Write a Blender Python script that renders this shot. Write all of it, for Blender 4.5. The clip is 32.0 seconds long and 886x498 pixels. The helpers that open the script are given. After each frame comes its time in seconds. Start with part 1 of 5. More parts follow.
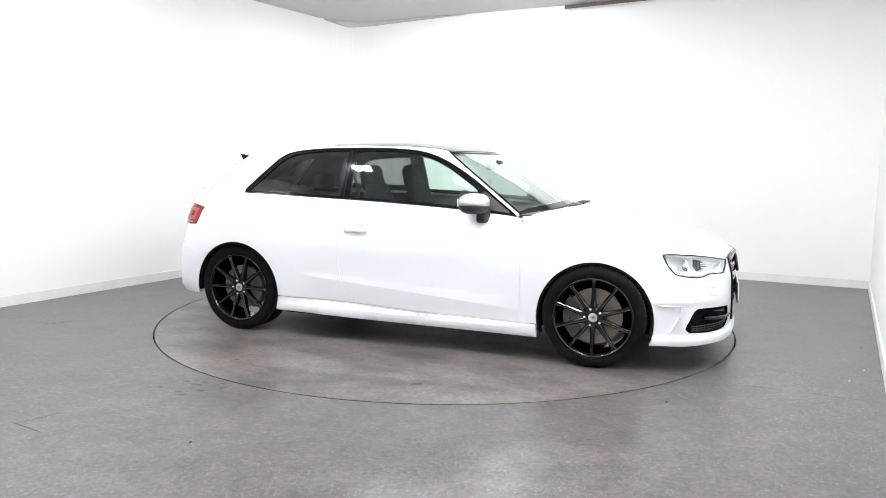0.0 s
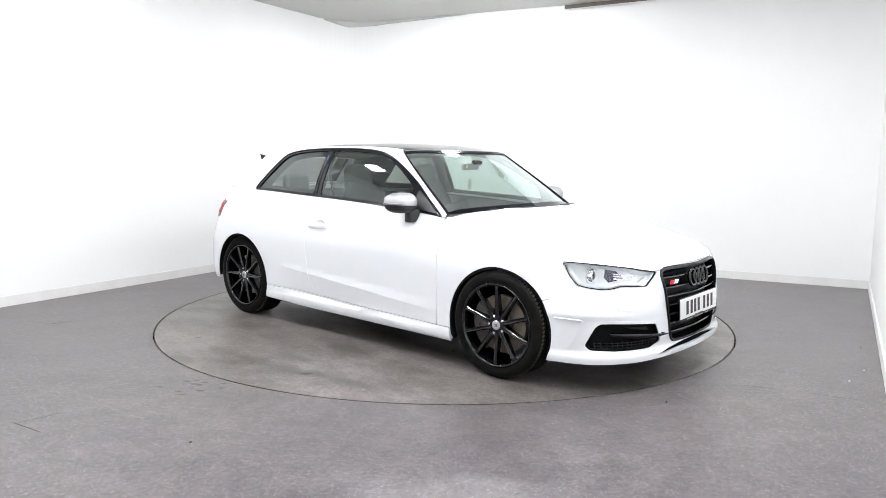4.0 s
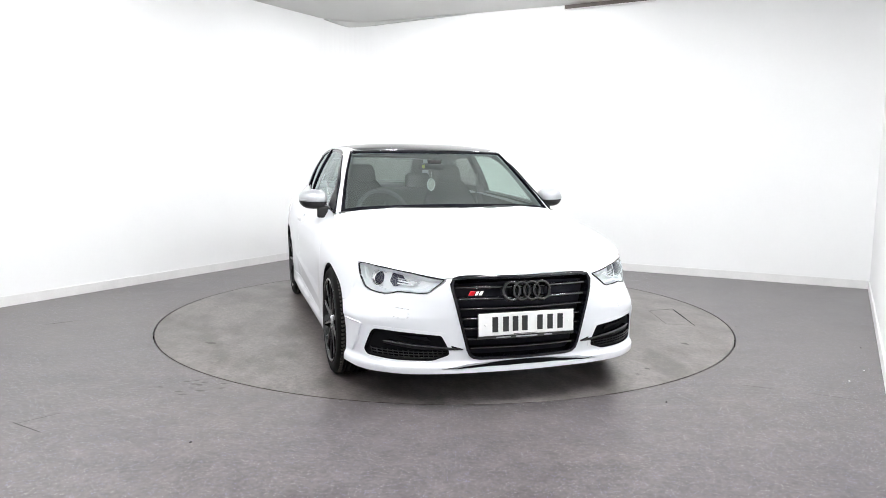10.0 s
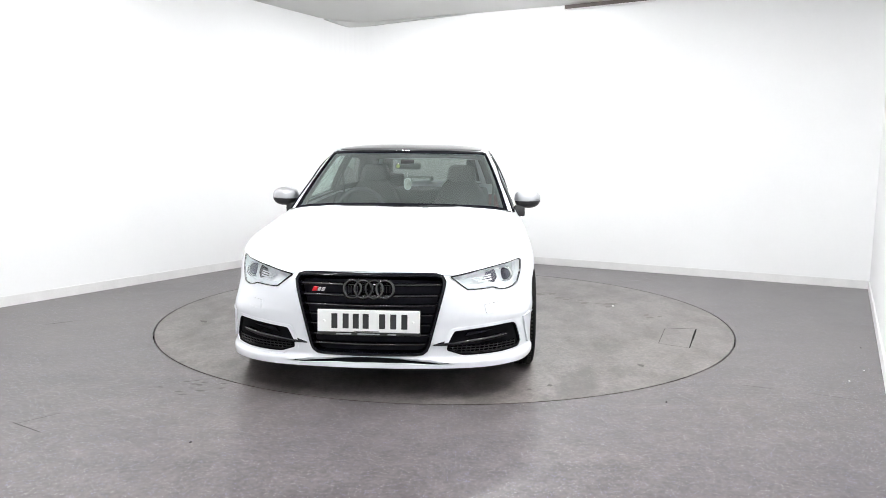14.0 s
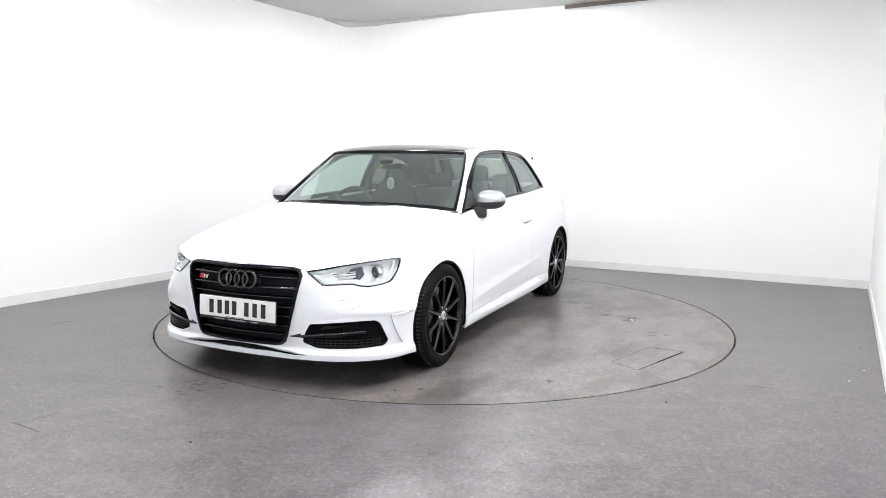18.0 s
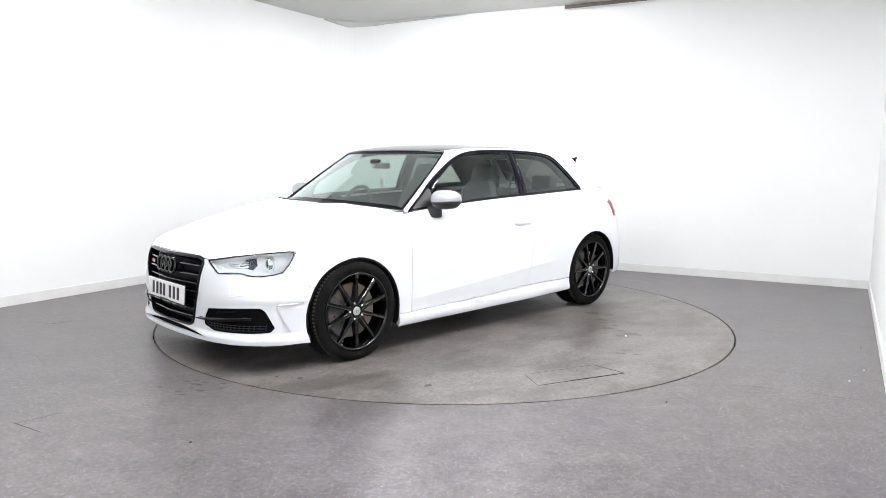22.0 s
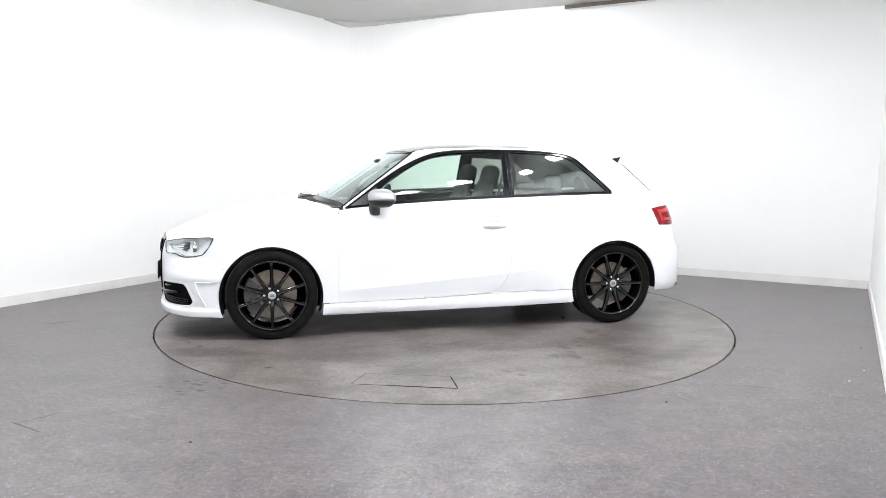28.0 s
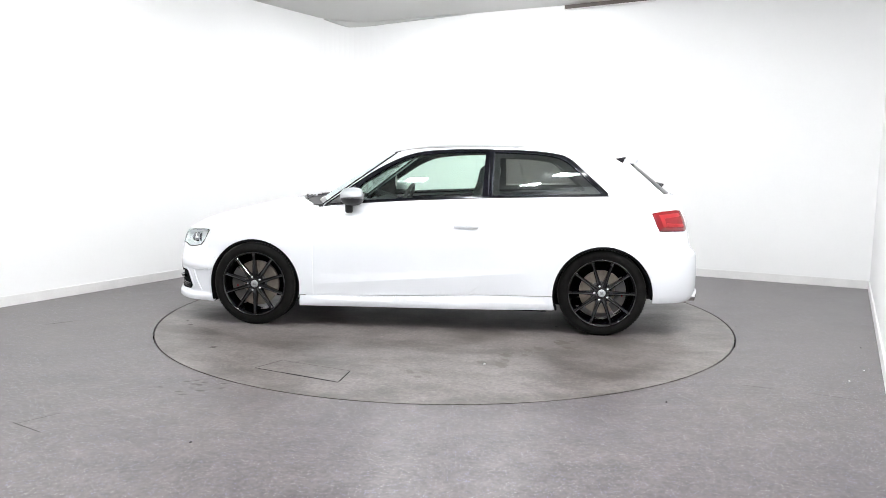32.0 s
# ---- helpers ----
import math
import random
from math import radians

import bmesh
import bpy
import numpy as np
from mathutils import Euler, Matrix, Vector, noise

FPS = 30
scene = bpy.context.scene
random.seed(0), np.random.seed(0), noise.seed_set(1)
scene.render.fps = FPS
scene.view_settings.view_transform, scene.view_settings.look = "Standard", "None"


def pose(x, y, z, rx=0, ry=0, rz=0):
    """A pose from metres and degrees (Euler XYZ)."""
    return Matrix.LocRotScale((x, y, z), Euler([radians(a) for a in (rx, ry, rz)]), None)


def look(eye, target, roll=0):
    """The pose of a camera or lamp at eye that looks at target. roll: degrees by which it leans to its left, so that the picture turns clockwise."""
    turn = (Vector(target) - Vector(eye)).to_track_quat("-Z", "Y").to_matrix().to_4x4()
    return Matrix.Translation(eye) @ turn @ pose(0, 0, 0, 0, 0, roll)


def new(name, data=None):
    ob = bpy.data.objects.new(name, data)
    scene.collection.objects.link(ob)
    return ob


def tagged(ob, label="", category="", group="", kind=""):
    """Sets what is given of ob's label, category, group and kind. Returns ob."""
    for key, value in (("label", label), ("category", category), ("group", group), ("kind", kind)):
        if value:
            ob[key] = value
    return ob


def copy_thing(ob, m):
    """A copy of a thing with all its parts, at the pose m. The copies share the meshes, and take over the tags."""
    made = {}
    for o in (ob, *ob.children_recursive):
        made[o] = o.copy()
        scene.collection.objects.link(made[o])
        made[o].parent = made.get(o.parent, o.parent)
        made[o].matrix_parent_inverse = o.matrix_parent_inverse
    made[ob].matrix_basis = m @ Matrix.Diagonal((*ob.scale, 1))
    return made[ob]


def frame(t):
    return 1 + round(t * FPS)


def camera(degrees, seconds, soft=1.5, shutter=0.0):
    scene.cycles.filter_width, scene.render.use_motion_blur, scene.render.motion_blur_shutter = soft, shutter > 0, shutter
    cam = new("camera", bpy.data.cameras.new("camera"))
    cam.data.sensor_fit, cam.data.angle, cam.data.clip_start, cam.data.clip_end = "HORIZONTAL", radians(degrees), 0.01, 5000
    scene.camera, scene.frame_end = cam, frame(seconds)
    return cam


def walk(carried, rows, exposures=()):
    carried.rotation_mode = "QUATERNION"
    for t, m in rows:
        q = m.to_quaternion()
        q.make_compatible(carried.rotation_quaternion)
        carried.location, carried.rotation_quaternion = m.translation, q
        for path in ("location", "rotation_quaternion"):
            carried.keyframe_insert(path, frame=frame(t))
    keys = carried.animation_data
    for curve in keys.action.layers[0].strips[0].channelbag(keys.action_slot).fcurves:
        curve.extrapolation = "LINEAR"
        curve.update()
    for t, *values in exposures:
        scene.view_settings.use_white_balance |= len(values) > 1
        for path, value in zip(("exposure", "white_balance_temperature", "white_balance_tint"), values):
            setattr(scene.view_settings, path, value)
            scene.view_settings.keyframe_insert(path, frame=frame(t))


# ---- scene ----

from mathutils.geometry import delaunay_2d_cdt

# ---- camera: stands still in the corner of the studio ----
EYE = Vector((0.0, -5.8597, 1.2718))
AIM = EYE + Vector((-0.00258, 0.99220, -0.12467)) * 5.9
cam = camera(63.16, 32.0, soft=0.8)
walk(cam, [(0.0, look(EYE, AIM, 0.498)), (32.0, look(EYE, AIM, 0.498))], exposures=[(0.0, 0.0), (32.0, 0.0)])

# the turntable turns by about five degrees a second
CAR_X, CAR_Y = 0.0826, -0.2552


def heading(t):
    """Degrees by which the car's nose has turned from +x at t seconds."""
    u = t - 16.0
    return 3.61512767e-04 * u ** 3 + 3.04707721e-03 * u ** 2 - 5.30791878 * u - 104.2026


# ---- world and lights ----
world = bpy.data.worlds.new("world")
world.use_nodes = True
scene.world = world
world.node_tree.nodes["Background"].inputs[0].default_value = (0.9, 0.95, 1.0, 1)
world.node_tree.nodes["Background"].inputs[1].default_value = 0.02
LAMP_STRENGTH = 217.0


# ---- materials ----
def material(name, base=(0.8, 0.8, 0.8), rough=0.5, metal=0.0, coat=0.0, spec=0.5):
    m = bpy.data.materials.new(name)
    m.use_nodes = True
    b = m.node_tree.nodes["Principled BSDF"]
    b.inputs["Base Color"].default_value = (*base, 1)
    b.inputs["Roughness"].default_value = rough
    b.inputs["Metallic"].default_value = metal
    b.inputs["Coat Weight"].default_value = coat
    b.inputs["Coat Roughness"].default_value = 0.03
    b.inputs["Specular IOR Level"].default_value = spec
    return m


def nd(m, kind, **values):
    n = m.node_tree.nodes.new(kind)
    for k, v in values.items():
        if k in n.inputs:
            n.inputs[k].default_value = v
    return n


def link(m, a, b):
    m.node_tree.links.new(a, b)


def bsdf(m):
    return m.node_tree.nodes["Principled BSDF"]


def noise_node(m, scale, detail=4.0, rough=0.55, coords="Object"):
    tc = nd(m, "ShaderNodeTexCoord")
    n = nd(m, "ShaderNodeTexNoise", Scale=scale, Detail=detail, Roughness=rough)
    link(m, tc.outputs[coords], n.inputs["Vector"])
    return n


def ramp(m, source, stops):
    r = nd(m, "ShaderNodeValToRGB")
    e = r.color_ramp.elements
    while len(e) < len(stops):
        e.new(0.5)
    for el, (p, c) in zip(e, stops):
        el.position, el.color = p, (c[0], c[1], c[2], 1)
    link(m, source, r.inputs["Fac"])
    return r


def mix(m, fac, a, b, mode="MIX"):
    n = m.node_tree.nodes.new("ShaderNodeMix")
    n.data_type, n.blend_type = "RGBA", mode
    for sock, v in ((n.inputs[0], fac), (n.inputs[6], a), (n.inputs[7], b)):
        if hasattr(v, "is_linked"):
            link(m, v, sock)
        elif isinstance(v, tuple):
            sock.default_value = (*v, 1)
        else:
            sock.default_value = v
    return n.outputs[2]


def bump(m, source, strength, distance):
    b = nd(m, "ShaderNodeBump", Strength=strength, Distance=distance)
    link(m, source, b.inputs["Height"])
    link(m, b.outputs["Normal"], bsdf(m).inputs["Normal"])


def grained(name, a, b, scale, rough=0.5, metal=0.0, coat=0.0, relief=0.0, fine=8.0, spec=0.5):
    """Two-scale variation between the colours a and b, with a fine relief."""
    m = material(name, a, rough, metal, coat, spec)
    n1, n2 = noise_node(m, scale), noise_node(m, scale * fine, 3.0)
    r1 = ramp(m, n1.outputs["Fac"], [(0.3, a), (0.7, b)])
    c = mix(m, 0.25, r1.outputs["Color"], ramp(m, n2.outputs["Fac"], [(0.35, a), (0.65, b)]).outputs["Color"])
    link(m, c, bsdf(m).inputs["Base Color"])
    if relief:
        bump(m, n2.outputs["Fac"], relief, 0.002)
    return m


def glass(name, tint, mirror, edge=0.90):
    m = bpy.data.materials.new(name)
    m.use_nodes = True
    t = m.node_tree
    t.nodes.remove(t.nodes["Principled BSDF"])
    tr = nd(m, "ShaderNodeBsdfTransparent", Color=(*tint, 1))
    gl = nd(m, "ShaderNodeBsdfGlossy", Color=(0.90, 0.99, 0.99, 1), Roughness=0.0)
    lw = nd(m, "ShaderNodeLayerWeight", Blend=0.5)
    fr = nd(m, "ShaderNodeMath")
    fr.operation = "POWER"
    link(m, lw.outputs["Facing"], fr.inputs[0])
    fr.inputs[1].default_value = 3.5
    sc = nd(m, "ShaderNodeMath")
    sc.operation = "MULTIPLY_ADD"
    link(m, fr.outputs[0], sc.inputs[0])
    sc.inputs[1].default_value, sc.inputs[2].default_value = edge, mirror
    mx = nd(m, "ShaderNodeMixShader")
    link(m, sc.outputs[0], mx.inputs[0])
    link(m, tr.outputs[0], mx.inputs[1])
    link(m, gl.outputs[0], mx.inputs[2])
    link(m, mx.outputs[0], t.nodes["Material Output"].inputs["Surface"])
    return m


def floor_material(name, a, b, c, wear, flakes):
    """Speckled safety vinyl: two close tones, worn streaks and fine pale and bluish flakes."""
    m = material(name, a, 0.3, spec=0.30)
    tc = nd(m, "ShaderNodeTexCoord")
    mp = nd(m, "ShaderNodeMapping")
    mp.inputs["Location"].default_value = (3.1, 1.7, 0.37)
    link(m, tc.outputs["Object"], mp.inputs["Vector"])
    st = nd(m, "ShaderNodeMapping")
    st.inputs["Scale"].default_value = (1.0, 1.7, 1.0)
    st.inputs["Rotation"].default_value = (0, 0, 0.45)
    link(m, mp.outputs["Vector"], st.inputs["Vector"])

    def cloud(vector, scale, detail, rough=0.55):
        n = nd(m, "ShaderNodeTexNoise", Scale=scale, Detail=detail, Roughness=rough)
        link(m, vector.outputs["Vector"], n.inputs["Vector"])
        return n.outputs["Fac"]

    big = cloud(mp, 0.7, 2.0)
    streak = cloud(st, 2.2, 6.0, 0.62)
    mid = cloud(mp, 8.0, 5.0, 0.62)
    fine = cloud(mp, 48.0, 2.0)
    col = mix(m, ramp(m, big, [(0.0, (0, 0, 0)), (1.0, (1, 1, 1))]).outputs["Color"], a, b)
    worn = ramp(m, streak, [(0.42, (0, 0, 0)), (0.64, (wear, wear, wear))])
    col = mix(m, worn.outputs["Color"], col, c)
    col = mix(m, 1.0, col, ramp(m, mid, [(0.15, (0.50, 0.50, 0.50)), (0.85, (1.50, 1.50, 1.50))]).outputs["Color"], "MULTIPLY")
    col = mix(m, 1.0, col, ramp(m, fine, [(0.20, (0.62, 0.62, 0.66)), (0.80, (1.38, 1.38, 1.38))]).outputs["Color"], "MULTIPLY")
    v = nd(m, "ShaderNodeTexVoronoi", Scale=108.0)
    link(m, mp.outputs["Vector"], v.inputs["Vector"])
    pick = nd(m, "ShaderNodeSeparateColor")
    link(m, v.outputs["Color"], pick.inputs[0])
    dot = ramp(m, v.outputs["Distance"], [(0.17, (1, 1, 1)), (0.33, (0, 0, 0))])
    some = ramp(m, pick.outputs[0], [(0.25, (0, 0, 0)), (0.90, (flakes, flakes, flakes))])
    hue = ramp(m, pick.outputs[1], [(0.40, (0.55, 0.54, 0.54)), (0.62, (0.24, 0.25, 0.45))])
    col = mix(m, mix(m, 1.0, dot.outputs["Color"], some.outputs["Color"], "MULTIPLY"), col, hue.outputs["Color"])
    link(m, col, bsdf(m).inputs["Base Color"])
    rg = ramp(m, mid, [(0.0, (0.22, 0.22, 0.22)), (1.0, (0.42, 0.42, 0.42))])
    link(m, rg.outputs["Color"], bsdf(m).inputs["Roughness"])
    return m


M_WALL = grained("white_wall_paint", (0.87, 0.87, 0.87), (0.84, 0.84, 0.838), 1.4, 0.75, relief=0.05, fine=30)
# ceiling base darkened below wall white: its weaker bounce light goes into the colour
M_CEIL_SHADED = grained("ceiling_paint_shaded", (0.56, 0.56, 0.545), (0.53, 0.53, 0.515), 1.1, 0.85, fine=20)
M_SKIRT = grained("skirting_paint", (0.80, 0.79, 0.785), (0.70, 0.69, 0.685), 5.0, 0.5, fine=12)
M_FLOOR = floor_material("studio_floor", (0.098, 0.088, 0.095), (0.114, 0.100, 0.093), (0.066, 0.059, 0.062), 0.45, 0.85)
M_DISC = floor_material("turntable_floor", (0.141, 0.127, 0.122), (0.166, 0.146, 0.135), (0.062, 0.053, 0.047), 0.88, 0.30)
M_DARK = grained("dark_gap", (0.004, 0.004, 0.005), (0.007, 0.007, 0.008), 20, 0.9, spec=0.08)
M_PAINT = material("white_car_paint", (0.75, 0.765, 0.80), 0.35, 0.0, 0.6)
M_ROOF_GLASS = material("black_roof_glass", (0.006, 0.006, 0.008), 0.12, 0.0, 0.0, 0.18)
M_BLACK_GLOSS = material("gloss_black", (0.004, 0.004, 0.007), 0.07, 0.0, 0.0, 0.28)
M_BLACK_PLASTIC = grained("black_plastic", (0.012, 0.012, 0.013), (0.022, 0.022, 0.023), 40, 0.5, relief=0.1)
M_GRILLE = grained("grille_black", (0.013, 0.013, 0.020), (0.019, 0.019, 0.028), 60, 0.45, spec=0.15)
M_RUBBER = grained("tyre_rubber", (0.005, 0.005, 0.005), (0.010, 0.0095, 0.009), 18, 0.7, relief=0.2, spec=0.06)
M_RIM = material("black_alloy", (0.002, 0.002, 0.003), 0.12, 0.0, 0.0, 0.55)
M_STEEL = grained("brake_steel", (0.29, 0.255, 0.215), (0.19, 0.165, 0.14), 25, 0.45, 0.8)
M_TREAD = grained("dusty_tread", (0.022, 0.020, 0.018), (0.045, 0.039, 0.033), 30, 0.85)
M_CALIPER = grained("brake_caliper", (0.05, 0.05, 0.052), (0.08, 0.075, 0.07), 30, 0.5)
M_SILVER = material("satin_silver", (0.42, 0.43, 0.45), 0.40, 0.6, 0.2)
M_TRIM = material("dark_bright_trim", (0.05, 0.05, 0.06), 0.12, 0.9)
M_CHROME = material("chrome", (0.85, 0.86, 0.88), 0.08, 1.0)
M_GLASS = glass("tinted_glass", (0.81, 0.935, 0.865), 0.09, 0.60)
M_SCREEN = glass("laminated_glass", (0.73, 0.86, 0.82), 0.36, 0.62)
M_PRIVACY = glass("privacy_glass", (0.31, 0.32, 0.30), 0.10, 0.45)
M_LENS = glass("clear_lens", (0.95, 0.96, 0.97), 0.04)
M_RED = material("red_lens", (0.17, 0.003, 0.006), 0.12, 0.0, 0.0, 0.3)
M_CABIN = grained("cabin_grey", (0.012, 0.012, 0.013), (0.020, 0.020, 0.021), 20, 0.8, relief=0.1, spec=0.25)
M_SEAT = grained("seat_leather", (0.010, 0.010, 0.011), (0.016, 0.016, 0.017), 14, 0.75, relief=0.15, spec=0.2)
M_HEADLINER = grained("headliner_cloth", (0.09, 0.09, 0.09), (0.12, 0.12, 0.118), 30, 0.9)
M_PLATE = grained("plate_white", (0.78, 0.78, 0.77), (0.82, 0.82, 0.81), 12, 0.4)
M_INK = material("plate_ink", (0.015, 0.015, 0.016), 0.5)
M_LAMP = bpy.data.materials.new("lamp_panel")
M_LAMP.use_nodes = True
bsdf(M_LAMP).inputs["Base Color"].default_value = (0.8, 0.8, 0.8, 1)
bsdf(M_LAMP).inputs["Emission Color"].default_value = (0.97, 0.985, 1.0, 1)
bsdf(M_LAMP).inputs["Emission Strength"].default_value = LAMP_STRENGTH


# ---- mesh tools ----
def put(name, bm, mat, parent=None, label="", smooth=False, at=None):
    me = bpy.data.meshes.new(name)
    bm.to_mesh(me)
    bm.free()
    if smooth:
        for p in me.polygons:
            p.use_smooth = True
    return put_mesh(name, me, mat, parent, label, at)


def put_mesh(name, me, mat, parent=None, label="", at=None):
    me.materials.append(mat)
    ob = new(name, me)
    if parent is not None:
        ob.parent = parent
    if at is not None:
        ob.matrix_basis = at
    return tagged(ob, label) if label else ob


part = put


def box(x0, x1, y0, y1, z0, z1, bevel=0.0, seg=2):
    bm = bmesh.new()
    bmesh.ops.create_cube(bm, size=1.0)
    for v in bm.verts:
        v.co = Vector(((x0, x1)[v.co.x > 0], (y0, y1)[v.co.y > 0], (z0, z1)[v.co.z > 0]))
    if bevel:
        bmesh.ops.bevel(bm, geom=bm.edges[:], offset=bevel, segments=seg, profile=0.5, affect="EDGES")
    return bm


def lathe(profile, seg=48, axis="Y", closed=True):
    """A body of revolution from (radius, along) pairs."""
    bm = bmesh.new()
    rings = []
    for r, a in profile:
        ring = []
        for i in range(seg):
            w = 2 * math.pi * i / seg
            c, q = r * math.cos(w), r * math.sin(w)
            ring.append(bm.verts.new((c, a, q) if axis == "Y" else (c, q, a)))
        rings.append(ring)
    pairs = list(zip(rings, rings[1:] + rings[:1])) if closed else list(zip(rings, rings[1:]))
    for a, b in pairs:
        for i in range(seg):
            bm.faces.new((a[i], a[(i + 1) % seg], b[(i + 1) % seg], b[i]))
    bmesh.ops.recalc_face_normals(bm, faces=bm.faces[:])
    return bm


def tube(points, radius, seg=8, closed=False):
    """A round rod along the points; radius may be a list."""
    bm = bmesh.new()
    pts = [Vector(p) for p in points]
    n = len(pts)
    rings = []
    for i, p in enumerate(pts):
        a = pts[(i - 1) % n] if closed or i > 0 else p
        b = pts[(i + 1) % n] if closed or i < n - 1 else p
        d = (b - a).normalized()
        u = d.cross(Vector((0.3, 0.2, 1.0))).normalized()
        w = d.cross(u)
        r = radius[i] if isinstance(radius, list) else radius
        rings.append([bm.verts.new(p + (u * math.cos(q) + w * math.sin(q)) * r) for q in (2 * math.pi * k / seg for k in range(seg))])
    for a, b in (zip(rings, rings[1:] + rings[:1]) if closed else zip(rings, rings[1:])):
        for k in range(seg):
            bm.faces.new((a[k], a[(k + 1) % seg], b[(k + 1) % seg], b[k]))
    if not closed:
        bm.faces.new(rings[0]), bm.faces.new(rings[-1])
    bmesh.ops.recalc_face_normals(bm, faces=bm.faces[:])
    return bm


def prism(outline, z0, z1, bevel=0.0):
    """An upright body over a flat outline of (x, y)."""
    bm = bmesh.new()
    f = bm.faces.new([bm.verts.new((x, y, z0)) for x, y in outline])
    g = bmesh.ops.extrude_face_region(bm, geom=[f])
    bmesh.ops.translate(bm, verts=[v for v in g["geom"] if isinstance(v, bmesh.types.BMVert)], vec=(0, 0, z1 - z0))
    bmesh.ops.recalc_face_normals(bm, faces=bm.faces[:])
    if bevel:
        bmesh.ops.bevel(bm, geom=bm.edges[:], offset=bevel, segments=2, profile=0.5, affect="EDGES")
    return bm


def pchip(xs, ys):
    """Smooth interpolation without overshoot; ys may have several columns."""
    xs, ys = np.asarray(xs, float), np.asarray(ys, float)
    h = np.diff(xs)
    shape = (-1,) + (1,) * (ys.ndim - 1)
    d = np.diff(ys, axis=0) / h.reshape(shape)
    m = np.zeros_like(ys)
    m[0], m[-1] = d[0], d[-1]
    a, b = d[:-1], d[1:]
    ok = a * b > 0
    m[1:-1] = np.where(ok, 2 * a * b / np.where(ok, a + b, 1), 0)

    def f(x):
        x = np.asarray(x, float)
        i = np.clip(np.searchsorted(xs, x) - 1, 0, len(h) - 1)
        k = (x - xs[i]) / h[i]
        k = np.clip(k, -0.5, 1.5)
        e = (-1,) + (1,) * (ys.ndim - 1)
        k, hi = (k.reshape(e), h[i].reshape(e)) if ys.ndim > 1 else (k, h[i])
        return (ys[i] * (2 * k ** 3 - 3 * k ** 2 + 1) + m[i] * hi * (k ** 3 - 2 * k ** 2 + k)
                + ys[i + 1] * (3 * k ** 2 - 2 * k ** 3) + m[i + 1] * hi * (k ** 3 - k ** 2))
    return f


def catmull(pts, per=8, closed=False):
    p = [np.array(q, float) for q in pts]
    n = len(p)
    out = []
    for i in range(n if closed else n - 1):
        a, b, c, d = (p[(i + k) % n] if closed else p[min(max(i + k, 0), n - 1)] for k in (-1, 0, 1, 2))
        for j in range(per):
            t = j / per
            out.append(0.5 * ((2 * b) + (c - a) * t + (2 * a - 5 * b + 4 * c - d) * t * t + (3 * b - a - 3 * c + d) * t ** 3))
    if not closed:
        out.append(p[-1])
    return [tuple(q) for q in out]


def rounded(poly, r, seg=5):
    """The outline with each corner rounded; r is one radius or one for each corner."""
    out = []
    n = len(poly)
    for i in range(n):
        a, b, c = (np.array(poly[(i + k) % n], float) for k in (-1, 0, 1))
        ri = r[i] if isinstance(r, (list, tuple)) else r
        la, lc = np.linalg.norm(a - b), np.linalg.norm(c - b)
        q = min(ri, la * 0.48, lc * 0.48)
        if q < 1e-5:
            out.append(tuple(b))
            continue
        p0, p1 = b + (a - b) / la * q, b + (c - b) / lc * q
        for j in range(seg + 1):
            t = j / seg
            out.append(tuple((1 - t) ** 2 * p0 + 2 * t * (1 - t) * b + t * t * p1))
    return out


def inside(poly, q):
    poly, q = np.asarray(poly), np.asarray(q)
    x, y = q[:, 0], q[:, 1]
    r = np.zeros(len(q), bool)
    for (x0, y0), (x1, y1) in zip(poly, np.roll(poly, -1, 0)):
        c = (y0 > y) != (y1 > y)
        with np.errstate(divide="ignore", invalid="ignore"):
            r ^= c & (x < (x1 - x0) * (y - y0) / (y1 - y0 + 1e-15) + x0)
    return r


def area2(poly):
    p = np.asarray(poly)
    q = np.roll(p, -1, 0)
    return float(np.sum(p[:, 0] * q[:, 1] - q[:, 0] * p[:, 1])) / 2


def shrink(poly, d):
    """The outline moved inwards by d (outwards where d is negative)."""
    p = np.asarray(poly, float)
    if area2(p) < 0:
        p = p[::-1]
    a, c = np.roll(p, 1, 0), np.roll(p, -1, 0)
    e0, e1 = p - a, c - p
    n0 = np.stack([-e0[:, 1], e0[:, 0]], 1) / (np.linalg.norm(e0, axis=1)[:, None] + 1e-12)
    n1 = np.stack([-e1[:, 1], e1[:, 0]], 1) / (np.linalg.norm(e1, axis=1)[:, None] + 1e-12)
    m = n0 + n1
    m /= np.maximum((m * n0).sum(1), 0.5)[:, None]
    return [tuple(q) for q in p + m * d]


def dense(poly, cell):
    out = []
    for a, b in zip(poly, poly[1:] + poly[:1]):
        k = max(1, int(math.ceil(math.hypot(b[0] - a[0], b[1] - a[1]) / cell)))
        out += [(a[0] + (b[0] - a[0]) * j / k, a[1] + (b[1] - a[1]) * j / k) for j in range(k)]
    clean = []
    for q in out:
        if not clean or math.hypot(q[0] - clean[-1][0], q[1] - clean[-1][1]) > 2e-4:
            clean.append(q)
    return clean


